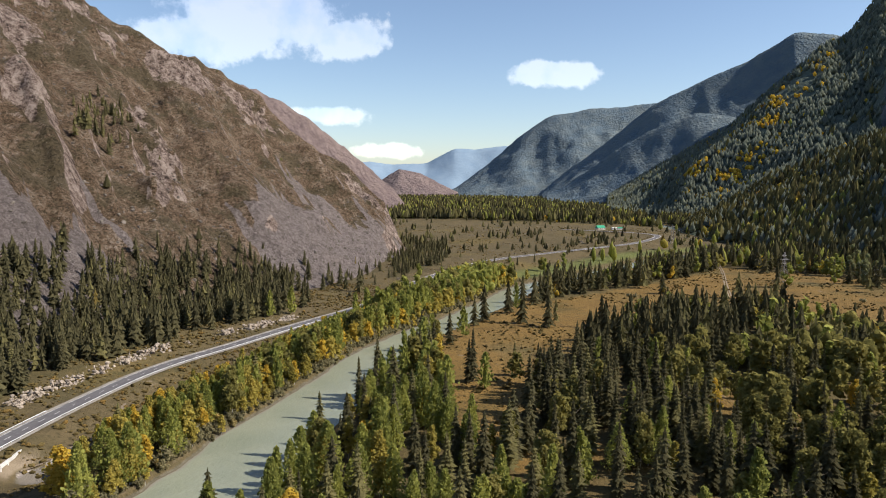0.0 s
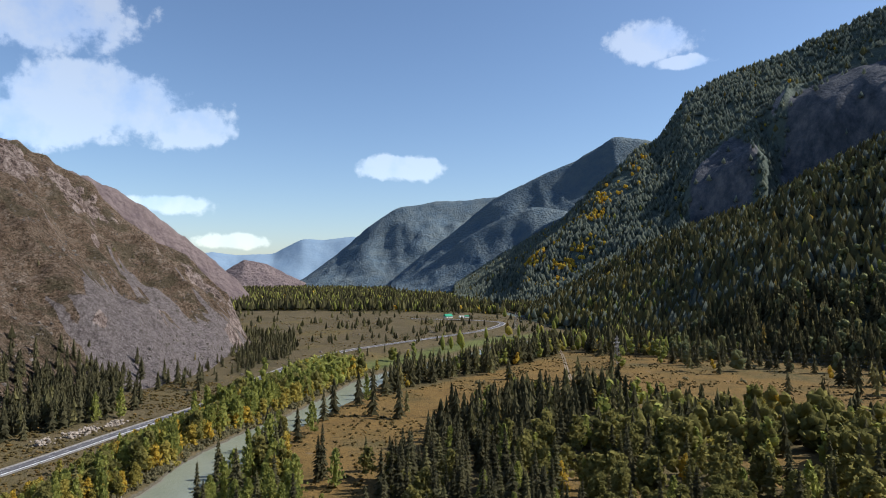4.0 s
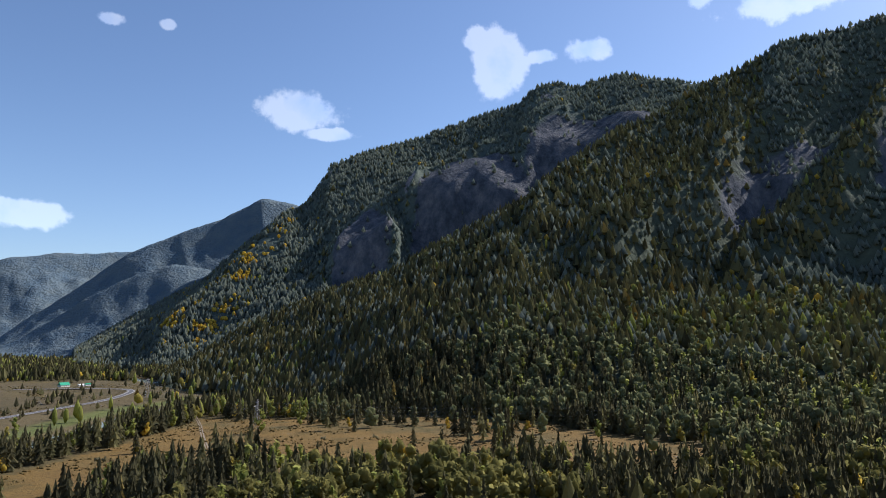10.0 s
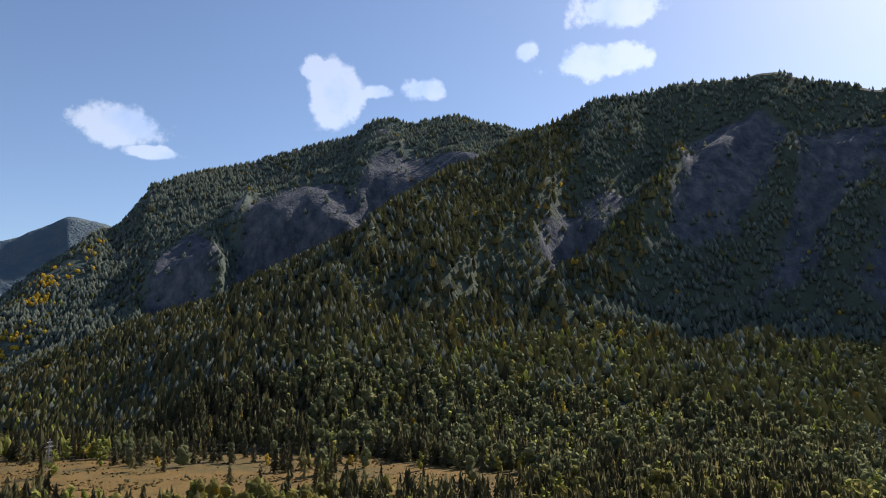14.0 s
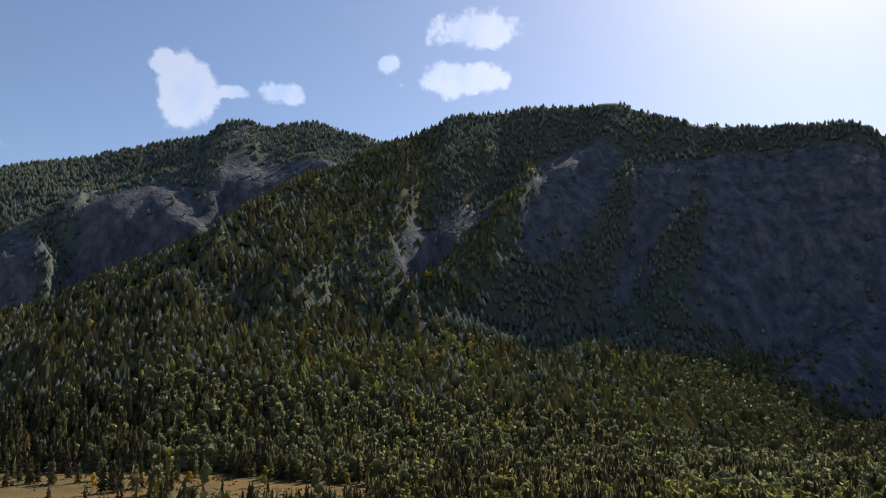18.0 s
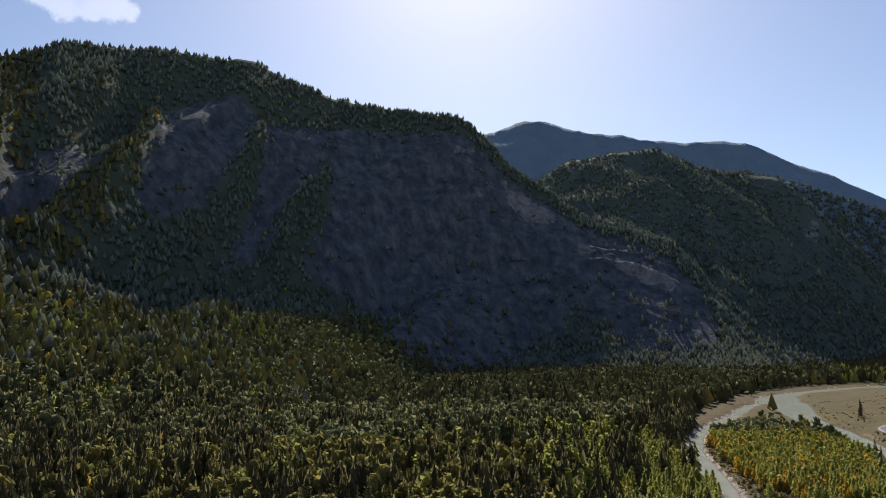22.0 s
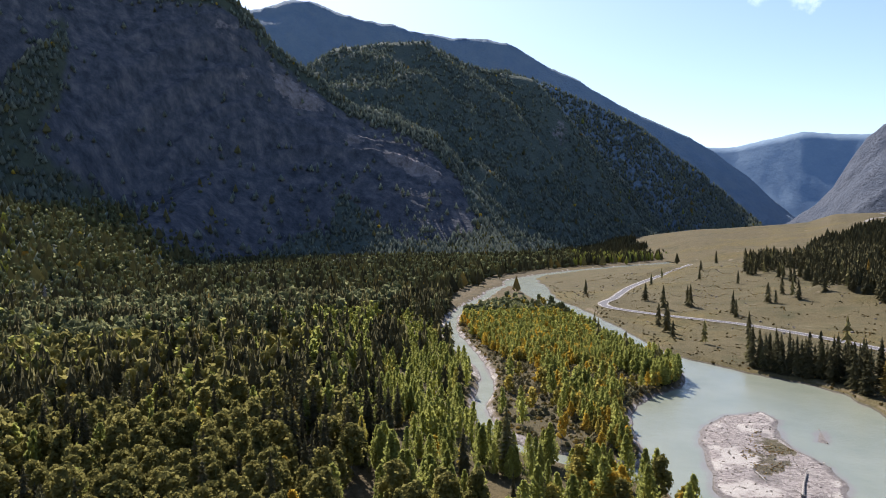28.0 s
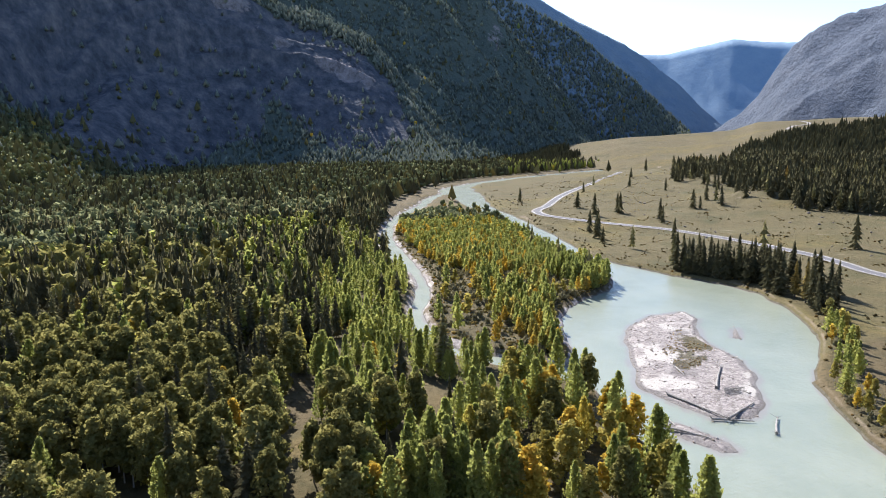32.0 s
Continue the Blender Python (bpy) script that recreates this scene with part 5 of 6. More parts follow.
def east_shares(az, u, x, y):
    n = fbm(x / 160, y / 160, 131, 3)
    gold = np.maximum(np.exp(-(((az - 25.4) / 2.0) ** 2 + ((u - 0.69 - 0.03 * (az - 25.4)) / 0.09) ** 2)), np.exp(-(((az - 20.8) / 2.6) ** 2 + ((u - 0.36 - 0.03 * (az - 20.8)) / 0.09) ** 2)))
    gold = np.clip(gold * 1.9 + np.exp(-((az - 23.0) / 5.0) ** 2) * 0.10, 0, 1) * (fbm(x / 60, y / 60, 133, 3) > -0.25) * 0.85 * (u > 0.2)
    gold = np.maximum(gold, 0.6 * np.exp(-(((az - 66.5) / 2.5) ** 2 + ((u - 0.42) / 0.07) ** 2)) * (fbm(x / 40, y / 40, 137, 2) > 0.1))
    low = (1 - smooth(0.36, 0.52, u)) * (0.45 + 0.7 * (az > 44) + 0.4 * (az > 80))
    s = np.stack([0.74 - 0.35 * low + 0.25 * n, 0.20 + 0 * u, 0.02 + 0.30 * low - 0.2 * n, 0.006 + 0 * u, 0 * u]).clip(0)
    s = s / s.sum(0) * (1 - gold)
    s[3] += gold
    return s


def gaps(low, high, scale, seed):
    return lambda az, u, x, y: smooth(low, high, fbm(x / scale, y / scale, seed, 4)) * 0.9 + 0.1


def bare_rock(hill, field):
    return lambda az, u, x, y: field(az, u, x, y) * (1 - 0.85 * np.clip(hill.crag(az, u) * 1.3, 0, 1)) * (1 - np.minimum(1.06 * hill.face(az, u), 0.97))


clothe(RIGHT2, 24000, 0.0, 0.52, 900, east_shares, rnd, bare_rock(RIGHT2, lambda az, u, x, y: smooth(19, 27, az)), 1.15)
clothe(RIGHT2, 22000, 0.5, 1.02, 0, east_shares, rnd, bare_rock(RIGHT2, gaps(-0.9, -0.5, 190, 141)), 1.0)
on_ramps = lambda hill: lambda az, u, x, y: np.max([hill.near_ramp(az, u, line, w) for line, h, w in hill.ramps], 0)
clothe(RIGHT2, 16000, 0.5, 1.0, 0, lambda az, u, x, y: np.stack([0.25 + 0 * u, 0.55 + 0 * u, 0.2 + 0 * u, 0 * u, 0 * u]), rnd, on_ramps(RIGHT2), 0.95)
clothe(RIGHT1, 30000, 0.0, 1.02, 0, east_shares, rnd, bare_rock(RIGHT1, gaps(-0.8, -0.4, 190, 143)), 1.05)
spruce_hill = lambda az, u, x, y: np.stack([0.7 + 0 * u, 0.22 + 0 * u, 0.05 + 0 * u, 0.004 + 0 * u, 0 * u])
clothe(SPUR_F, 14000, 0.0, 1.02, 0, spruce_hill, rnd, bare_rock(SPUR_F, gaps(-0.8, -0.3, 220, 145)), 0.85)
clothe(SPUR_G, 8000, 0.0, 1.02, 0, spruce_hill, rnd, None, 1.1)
pine_foot = lambda az, u, x, y: np.stack([0.9 + 0 * u, 0.1 + 0 * u, 0 * u, 0 * u, 0 * u])
clothe(LEFT, 3800, 0.02, 0.20, 700, pine_foot, rnd, lambda az, u, x, y: np.where(fbm(x / 70, y / 70, 151, 3) > -0.15, 0.9, 0.12) * (1 - u / 0.2) ** 0.9 * (1 - 0.93 * smooth(-14, -10, az)), 0.8, -36, -4)
clothe(LEFT, 500, 0.2, 1.0, 0, pine_foot, rnd, lambda az, u, x, y: 0.04 + 0.9 * (fbm(x / 60, y / 60, 153, 3) > 0.55), 0.55, -36, -4)

clothe(LEFT, 420, 0.38, 0.68, 1100, lambda az, u, x, y: np.stack([0.5 + 0 * u, 0.5 + 0 * u, 0 * u, 0 * u, 0 * u]), rnd, lambda az, u, x, y: np.exp(-(((az + 25.6 - (u - 0.52) * 12) / 1.3) ** 2 + ((u - 0.52) / 0.08) ** 2) * 1.2), 1.1, -29.5, -23)
WOOD_TOP = [(142, -2.0), (144.5, -0.9), (147, 0.0), (150, 0.6), (156, 1.2)]


def wood_edge(az, u, x, y):
    el = np.degrees(np.arctan2(PASTURE.at(az, u)[2] - 90, np.hypot(x, y)))
    return 0.9 * (el < knots(az, WOOD_TOP) - 0.7 + 0.25 * fbm(x / 60, y / 60, 157, 3)) * (az > 143)


only_spruce = lambda az, u, x, y: np.stack([1 + 0 * u] + [0 * u] * 4)
clothe(PASTURE, 9000, 0.0, 0.9, 0, only_spruce, rnd, wood_edge, 1.15, 142, 160)
clothe(PASTURE, 3000, 0.0, 0.8, 0, only_spruce, rnd, lambda az, u, x, y: 0.9 * (az < 130.5 + 2 * fbm(x / 90, y / 90, 159, 3)), 1.0, 125.6, 134)
sx, sy, sz, sk, sl, sf = (np.concatenate(c) for c in zip(*stand))
clear = to_line(sx, sy, ROAD)[0] > 9
sx, sy, sz, sk, sl, sf = (c[clear] for c in (sx, sy, sz, sk, sl, sf))
# broad aspens stand in for some of the poplars and birches
s_az, s_r, dice = np.degrees(np.arctan2(sx, sy)), np.hypot(sx, sy), rnd.random(len(sx))
isle_side = (s_az > 108) & (sx > 190)
broad = (s_az > 84) & (s_az < 114) & (s_r < 290) | (sx > 95) & (sy > 60) & (sy < 340) & (s_az < 40)
sk = np.where((sk == 2) & (dice < np.where(broad, 0.8, np.where((s_az > 30) & (s_az < 104), 0.78, 0.12))) & ~isle_side, 6, sk)
sk = np.where((sk == 3) & (dice < 0.6) & broad, 6, sk)
sk = np.where((sk == 2) & ((s_az < -20) & (sz > 60) | within(sx, sy, [(15, 205), (62, 205), (62, 310), (30, 310)])), 6, sk)
sk = np.where((sk == 6) & (s_r > 520) & (s_az > 30) & (s_az < 112) | (sk == 2) & (s_r > 650) & (s_az > 84) & (s_az < 126), 8, sk)
on_isle = (s_az > 108) & (sy < -90) & (s_r < 900)
sk = np.where((sk == 3) & ((on_isle & (dice < np.where(s_r > 430, 0.6, 0.22))) | (s_r > 1300)), 7, sk)
sl = np.where((sl == 2) & (s_r < 500) & (sy < -200) & (sk < 2) & river_edge(sx, sy)[1], 0, sl)
sl = np.where((sl == 2) & (s_r < 500) & np.isin(sk, (2, 3, 4, 6, 7)) & ((s_az < 12) | on_isle | (s_az > 116)), 0, sl)
sl = np.where((sl == 3) & (sk < 2) & (sy < -200) & (s_r < 1350) & river_edge(sx, sy)[1], 2, sl)
high = np.array([TALL[k] for k in NAMES])
q = np.clip(rnd.normal(0.5, 0.22, len(sx)), 0, 1.1)
sh = (high[sk, 0] + (high[sk, 1] - high[sk, 0]) * q) * sf
s_edge, s_west = river_edge(sx, sy)
banks = s_west & (sy > 100) & (sy < 420) & (sk > 1)
sh = np.where(banks, np.minimum(sh, 19 - 0.30 * s_edge), sh)
sh = np.where(s_west & (sy < -120) & (sk > 1), sh * 0.6, sh)
sh = np.where(s_west & (sy > 120) & (sy < 900) & (sk < 2), sh * 0.8, sh)
sh = np.where(on_isle & ~s_west & (s_edge < 60) & (sx > 185) & (sk > 1), sh * np.where(sx > 330, 0.62, 0.72), sh)
sh = np.where(s_west & (sy > 560) & (s_edge > 42) & (sy < 1450), sh * 0.55, sh)


# ---------------------------------------------------------------- woods as stuff
def wood(name, chosen, kind, level, label):
    """All chosen trees of one kind in one mesh."""
    shapes = SHAPES[NAMES[kind]][level]
    which = rnd.integers(len(shapes), size=len(chosen))
    vs, fs, own, base = [], [], [], 0
    for k, (v, f) in enumerate(shapes):
        at = chosen[which == k]
        if not len(at):
            continue
        a = rnd.random(len(at)) * 2 * np.pi
        c, s = np.cos(a)[:, None], np.sin(a)[:, None]
        h = sh[at][:, None]
        wide = h * (0.85 + 0.35 * rnd.random(len(at)))[:, None]
        p = np.stack([(v[:, 0] * c - v[:, 1] * s) * wide + sx[at][:, None], (v[:, 0] * s + v[:, 1] * c) * wide + sy[at][:, None], v[:, 2] * h + sz[at][:, None]], -1)
        vs.append(p.reshape(-1, 3))
        fs.append((f[None] + (np.arange(len(at)) * len(v))[:, None, None]).reshape(-1, 3) + base)
        own.append(np.repeat(rnd.random(len(at)), len(v)))
        base += len(at) * len(v)
    me = mesh_from(name, np.vstack(vs), np.vstack(fs), WOOD[NAMES[kind]], level > 1 and kind > 1, own=np.concatenate(own))
    return tagged(new(name, me), label, "forest", kind="stuff")


WOOD_LABELS = {"spruce": "dark green spruce forest on valley floor and slopes", "larch": "olive green larch wood among the spruces", "poplar": "fresh green poplar wood in the valley",
               "birch": "birch wood turned yellow and orange in autumn", "willow": "grey-green willow scrub near the river", "golden_birch": "golden yellow birches of autumn in the valley", "pine": "conifers on the mountainsides, blued and lightened for haze", "aspen": "olive green aspen wood on the valley floor", "hill_aspen": "dark olive aspen wood on the lower slopes"}
single = np.zeros(len(sx), bool)
for k in (0, 1, 2, 3, 4, 6, 7):
    mine = np.where((sk == k) & (sl == 0))[0]
    single[mine[np.argsort(np.hypot(sx[mine], sy[mine]))[:290]]] = True
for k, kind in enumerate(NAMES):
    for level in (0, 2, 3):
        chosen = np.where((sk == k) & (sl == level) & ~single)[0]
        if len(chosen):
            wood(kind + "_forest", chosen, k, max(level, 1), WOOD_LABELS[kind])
print("trees", len(sx), [int((sl == i).sum()) for i in range(4)], int(single.sum()))

# ---------------------------------------------------------------- single trees near the path
TREE_LABELS = {"spruce": "tall dark green spruce on the valley floor", "larch": "slender olive green larch tree", "poplar": "green poplar with a narrow leafy crown",
               "birch": "birch with yellowing autumn leaves", "willow": "low grey-green willow bush", "golden_birch": "birch turned all golden yellow in autumn", "aspen": "round-crowned olive green aspen with a pale trunk"}
for k, kind in enumerate(NAMES):
    if k == 5 or not (single & (sk == k)).any():
        continue
    crowns = [mesh_from(kind + "_crown", v, f, LEAF[kind]) for v, f in SHAPES[kind][0]]
    trunk = mesh_from(kind + "_trunk", *stem(np.random.default_rng(k), 0.9 if k < 2 else 0.6, 0.02 if k == 4 else 0.011), PALE_BARK if k in (2, 3, 6, 7) else BARK, True)
    for i in np.where(single & (sk == k))[0]:
        tree = tagged(new(kind + ("_bush" if k == 4 else "_tree")), TREE_LABELS[kind], "bush" if k == 4 else "tree", group="willow bushes" if k == 4 else kind.replace("_", " ") + " trees")
        tree.matrix_world = pose(sx[i], sy[i], sz[i], 0, 0, rnd.random() * 360) @ Matrix.Diagonal((sh[i] * (0.9 + 0.3 * rnd.random()),) * 2 + (sh[i], 1))
        for name, me in (("trunk", trunk), ("crown", crowns[rnd.integers(len(crowns))])):
            new(name, me).parent = tree


# ---------------------------------------------------------------- road furniture
def part(name, mesh, parent, label="", at=None):
    ob = new(name, mesh)
    ob.parent = parent
    if at is not None:
        ob.matrix_local = at
    return tagged(ob, label) if label else ob


def box(x0, x1, y0, y1, z0, z1, bevel=0.0):
    bm = bmesh.new()
    bmesh.ops.create_cube(bm, size=1, matrix=Matrix.Translation(((x0 + x1) / 2, (y0 + y1) / 2, (z0 + z1) / 2)) @ Matrix.Diagonal((x1 - x0, y1 - y0, z1 - z0, 1)))
    if bevel:
        bmesh.ops.bevel(bm, geom=bm.edges[:], offset=bevel, segments=1, affect="EDGES")
    return bm


def done(name, bm, material):
    me = bpy.data.meshes.new(name)
    bm.to_mesh(me)
    bm.free()
    me.materials.append(material)
    return me


def bar_between(bm, a, b, r, sides=4):
    """A round or square bar from a to b in bm."""
    a, b = Vector(a), Vector(b)
    turn = (b - a).to_track_quat("Z", "Y").to_matrix().to_4x4()
    bmesh.ops.create_cone(bm, segments=sides, radius1=r, radius2=r, depth=(b - a).length, cap_ends=True, matrix=Matrix.Translation((a + b) / 2) @ turn)


def offset_line(line, off):
    p = np.asarray(line, float)
    d = np.gradient(p[:, :2], axis=0)
    d /= np.linalg.norm(d, axis=1)[:, None]
    q = p.copy()
    q[:, 0] -= d[:, 1] * off
    q[:, 1] += d[:, 0] * off
    return q


def stretch(line, y0, y1, x0=-1e9, x1=1e9):
    p = np.asarray(line)
    return p[(p[:, 1] > y0) & (p[:, 1] < y1) & (p[:, 0] > x0) & (p[:, 0] < x1)]


FINE_ROAD = curve_through(ROAD[::2], 4.0)
for off, half in ((4.45, 0.95), (-4.45, 0.95)):
    line = offset_line(FINE_ROAD, off)
    part("shoulder", ribbon("shoulder", line, half, line[:, 2], SHOULDER, 0.09), road, "pale gravel shoulder")
for off in (3.25, -3.25):
    line = offset_line(FINE_ROAD, off)
    part("edge_line", ribbon("edge_line", line, 0.10, line[:, 2], PAINT, 0.128), road, "worn white edge line")
dash = mesh_from("dash", [(-0.09, -1.6, 0), (0.09, -1.6, 0), (0.09, 1.6, 0), (-0.09, 1.6, 0)], [(0, 1, 2, 3)], PAINT)
near_road = stretch(FINE_ROAD, 150, 700)
for i in range(0, len(near_road) - 1, 2):
    (x, y, z), (u, v, w) = near_road[i], near_road[i + 1]
    part("centre_dash", dash, road, at=pose(x, y, z + 0.13, 0, 0, -math.degrees(math.atan2(u - x, v - y))))


def guard_rail(line, label):
    """A steel beam on posts along a road's edge."""
    rail = tagged(new("guard_rail"), label, "guard rail", group="guard rails")
    n = len(line)
    profile = [(0.0, 0.45), (0.07, 0.54), (0.0, 0.62), (0.07, 0.70), (0.0, 0.80), (-0.04, 0.62)]
    d = np.gradient(line[:, :2], axis=0)
    d /= np.linalg.norm(d, axis=1)[:, None]
    v = np.array([[(x - dy * o, y + dx * o, z + h) for o, h in profile] for (x, y, z), (dx, dy) in zip(line, d)]).reshape(-1, 3)
    part("beam", mesh_from("beam", v, grid_faces(n, len(profile), True), GALV, True), rail, "bright galvanised steel beam")
    post = done("post", box(-0.06, 0.06, -0.05, 0.05, -0.4, 0.74, 0.01), GALV)
    for (x, y, z) in line:
        part("post", post, rail, at=pose(x, y, z))
    return rail


east = offset_line(FINE_ROAD, -4.3)
guard_rail(stretch(east, 190, 430), "galvanised guard rail along the river side of the road")
guard_rail(stretch(offset_line(FINE_ROAD, 4.3), 196, 246), "galvanised guard rail on the mountain side of the road")
guard_rail(stretch(east, 440, 640), "galvanised guard rail where the road bends")

# the culvert under the road
culvert = tagged(new("culvert"), "white concrete culvert with wing walls under the road", "culvert")
culvert.matrix_world = pose(-131.5, 206.5, 1.0, 0, 0, -84)
bm = box(-6.5, 6.5, -0.4, 0.4, 3.1, 4.1, 0.05)
part("headwall", done("headwall", bm, CONCRETE), culvert)
for x in (-6.2, -2.0, 2.0, 6.2):
    part("pier", done("pier", box(x - 0.35, x + 0.35, -0.35, 0.35, -1.6, 3.1, 0.04), CONCRETE), culvert)
for s in (-1, 1):
    bm = bmesh.new()
    bar_between(bm, (s * 6.2, -0.5, 3.0), (s * 2.2, -1.4, -0.6), 0.3)
    part("brace", done("brace", bm, CONCRETE), culvert)
    bm = box(-0.3, 0.3, -6.0, 0, -1.5, 1.2, 0.04)
    for v in bm.verts:
        if v.co.z > 0:
            v.co.z = 1.2 + 2.4 * (v.co.y + 6) / 6
    me = done("wing_wall", bm, CONCRETE)
    part("wing_wall", me, culvert, at=pose(s * 6.8, -0.3, 0, 0, 0, s * 30))
part("sill", done("sill", box(-8.5, 8.5, -8.5, -0.4, -1.2, -0.75, 0.05), CONCRETE), culvert)

# ---------------------------------------------------------------- rocks
def boulder_mesh(name, rng, material, flat=0.7):
    bm = bmesh.new()
    bmesh.ops.create_icosphere(bm, subdivisions=2, radius=1)
    d = [Vector(rng.normal(size=3)).normalized() for _ in range(7)]
    for v in bm.verts:
        cut = min(1.0, *[(0.62 + 0.3 * i / 7) / max(0.05, v.co.normalized().dot(w)) for i, w in enumerate(d)])
        v.co = v.co * cut * (1 + 0.08 * rng.normal())
        v.co.z *= flat
    return done(name, bm, material)


def rock_field(name, xs, ys, zs, sizes, material, label, category, seed):
    g = np.random.default_rng(seed)
    pieces = []
    for x, y, z, s in zip(xs, ys, zs, sizes):
        v, f = lump(g, (0, 0, 0), np.array([s, s * (0.6 + 0.5 * g.random()), s * (0.5 + 0.5 * g.random())]), 0.35)
        pieces.append((turned(v, g.random() * 6) + (x, y, z), f))
    v, f = join(pieces)
    return tagged(new(name, mesh_from(name, v, f, material)), label, category, kind="stuff")


g = np.random.default_rng(21)
# the pale cut above the road
CUT = np.array([(-158, 250), (-152, 276), (-146, 306), (-136, 340), (-124, 366), (-104, 402), (-92, 424)], float)
k = g.random(1500) * (len(CUT) - 1)
i = k.astype(int)
c = CUT[i] + (CUT[i + 1] - CUT[i]) * (k - i)[:, None]
broken = fbm(c[:, 1] / 9, c[:, 0] / 40, 161, 3) > -0.25
c = c[broken] + g.normal(size=(broken.sum(), 2)) * 1.6
rock_field("rock_cutting", c[:, 0], c[:, 1], ground_height(c[:, 0], c[:, 1]) + g.random(len(c)) ** 2 * 2.6, 0.3 + 0.9 * g.random(len(c)) ** 2, ROCK, "pale broken rock laid bare above the road", "rocks", 22)

# loose stones on the scree and crags
az, u = -36 + 33 * g.random(6000), g.random(6000) ** 1.2
x, y, z = LEFT.at(az, u)
keep = fbm(x / 45, y / 45, 171, 3) > -0.1
rock_field("scree_stones", x[keep], y[keep], z[keep], 0.3 + 1.7 * g.random(keep.sum()) ** 5, DARK_ROCK, "loose grey stones on the steep scree", "rocks", 23)
# stones on the pasture up the valley and on the plain
x, y = np.concatenate([180 + 800 * g.random(1500), -50 + 330 * g.random(700)]), np.concatenate([-420 - 620 * g.random(1500), 560 + 640 * g.random(700)])
e, w = river_edge(x, y)
d, _, _ = to_line(x, y, ROAD)
keep = w & (e > 12) & (d > 9) & (fbm(x / 40, y / 40, 175, 3) > 0.12)
rock_field("pasture_stones", x[keep], y[keep], ground_height(x[keep], y[keep]), 0.3 + 1.5 * g.random(keep.sum()) ** 3, DARK_ROCK, "weathered boulders lying on dry pasture", "rocks", 24)
boulders = [boulder_mesh("boulder", g, DARK_ROCK) for _ in range(4)]
for n in range(60):
    x, y = g.uniform(240, 720), g.uniform(-690, -470)
    e, w = river_edge(np.array([x]), np.array([y]))
    d, _, _ = to_line(np.array([x]), np.array([y]), ROAD)
    if w[0] and e[0] > 12 and d[0] > 10:
        s = g.uniform(0.6, 1.7)
        ob = tagged(new("boulder", boulders[n % 4]), "weathered grey boulder lying on the dry pasture", "rock", group="pasture boulders")
        ob.matrix_world = pose(x, y, float(ground_height(np.array([x]), np.array([y]))[0]) + 0.25 * s, 0, 0, g.uniform(0, 360)) @ Matrix.Diagonal((s, s * 0.8, s, 1))

# ---------------------------------------------------------------- the gravel bar
def log_mesh(rng, length, r, roots):
    bm = bmesh.new()
    n, sides = 7, 7
    rings = []
    for i in range(n):
        t = i / (n - 1)
        q = r * (1 - 0.65 * t)
        cx, cz = 0.25 * math.sin(3 * t + rng.random()) * r * 2, 0.06 * rng.normal()
        rings.append([bm.verts.new((t * length, cx + q * math.cos(a), r * 0.8 + cz + q * math.sin(a))) for a in np.arange(sides) / sides * 2 * math.pi])
    for a, b in zip(rings[:-1], rings[1:]):
        for k in range(sides):
            bm.faces.new((a[k], a[(k + 1) % sides], b[(k + 1) % sides], b[k]))
    bm.faces.new(rings[0][::-1])
    bm.faces.new(rings[-1])
    return done("trunk", bm, DRIFT)


def limb_mesh(start, end, r):
    bm = bmesh.new()
    a, b = Vector(start), Vector(end)
    bmesh.ops.create_cone(bm, segments=5, radius1=r, radius2=r * 0.3, depth=(b - a).length, cap_ends=True, matrix=Matrix.Translation((a + b) / 2) @ (b - a).to_track_quat("Z", "Y").to_matrix().to_4x4())
    return done("limb", bm, DRIFT)


LOGS = [(156, -181, 131.6, -181), (131.6, -181, 136, -199), (151, -200, 166, -221), (118, -185, 125.5, -196), (139.6, -159, 125, -165), (143, -166, 137.4, -163.5), (175, -206, 166, -201), (135, -177.5, 127, -187)]
for n, (x, y, u, v) in enumerate(LOGS):
    long = math.hypot(u - x, v - y)
    log = tagged(new("driftwood_log"), "bleached driftwood trunk stranded on river gravel", "driftwood", group="driftwood on the bar")
    z = max(0.25, float(ground_height(np.array([(x + u) / 2]), np.array([(y + v) / 2]))[0]))
    log.matrix_world = pose(x, y, z, 0, 0, math.degrees(math.atan2(v - y, u - x)))
    r = 0.28 + 0.012 * long
    part("trunk", log_mesh(g, long, r, True), log)
    for m in range(6):
        a = m * 1.05 + g.random()
        part("root", limb_mesh((0, 0, r), (-0.6 - 0.6 * g.random(), math.cos(a) * 1.5, r + math.sin(a) * 1.3), 0.12), log, at=pose(0, 0, 0))
    for m in range(int(2 + long / 6)):
        t = long * (0.35 + 0.6 * g.random())
        part("limb", limb_mesh((t, 0, r), (t + 1.2, g.choice([-1, 1]) * (1 + 1.4 * g.random()), r + 0.9 * g.random()), 0.09), log, at=pose(0, 0, 0))
brush = tagged(new("driftwood_heap"), "dark heap of washed-up branches on gravel", "driftwood")
brush.matrix_world = pose(146, -202, 0.6)
for m in range(26):
    a = g.random() * 6.28
    part("branch", limb_mesh((g.normal() * 2, g.normal() * 3, 0), (3.2 * math.cos(a), 4.5 * math.sin(a), 0.6 + 1.8 * g.random()), 0.16), brush, at=pose(0, 0, 0))
x, y = 105 + 150 * g.random(5200), -300 + 150 * g.random(5200)
keep = (bar_height(x, y) > -4) & (ground_height(x, y) > -0.2)
rock_field("bar_cobbles", x[keep], y[keep], ground_height(x[keep], y[keep]), 0.10 + 0.5 * g.random(keep.sum()) ** 4, ROCK, "pale cobbles strewn over the gravel bar", "cobbles", 25)

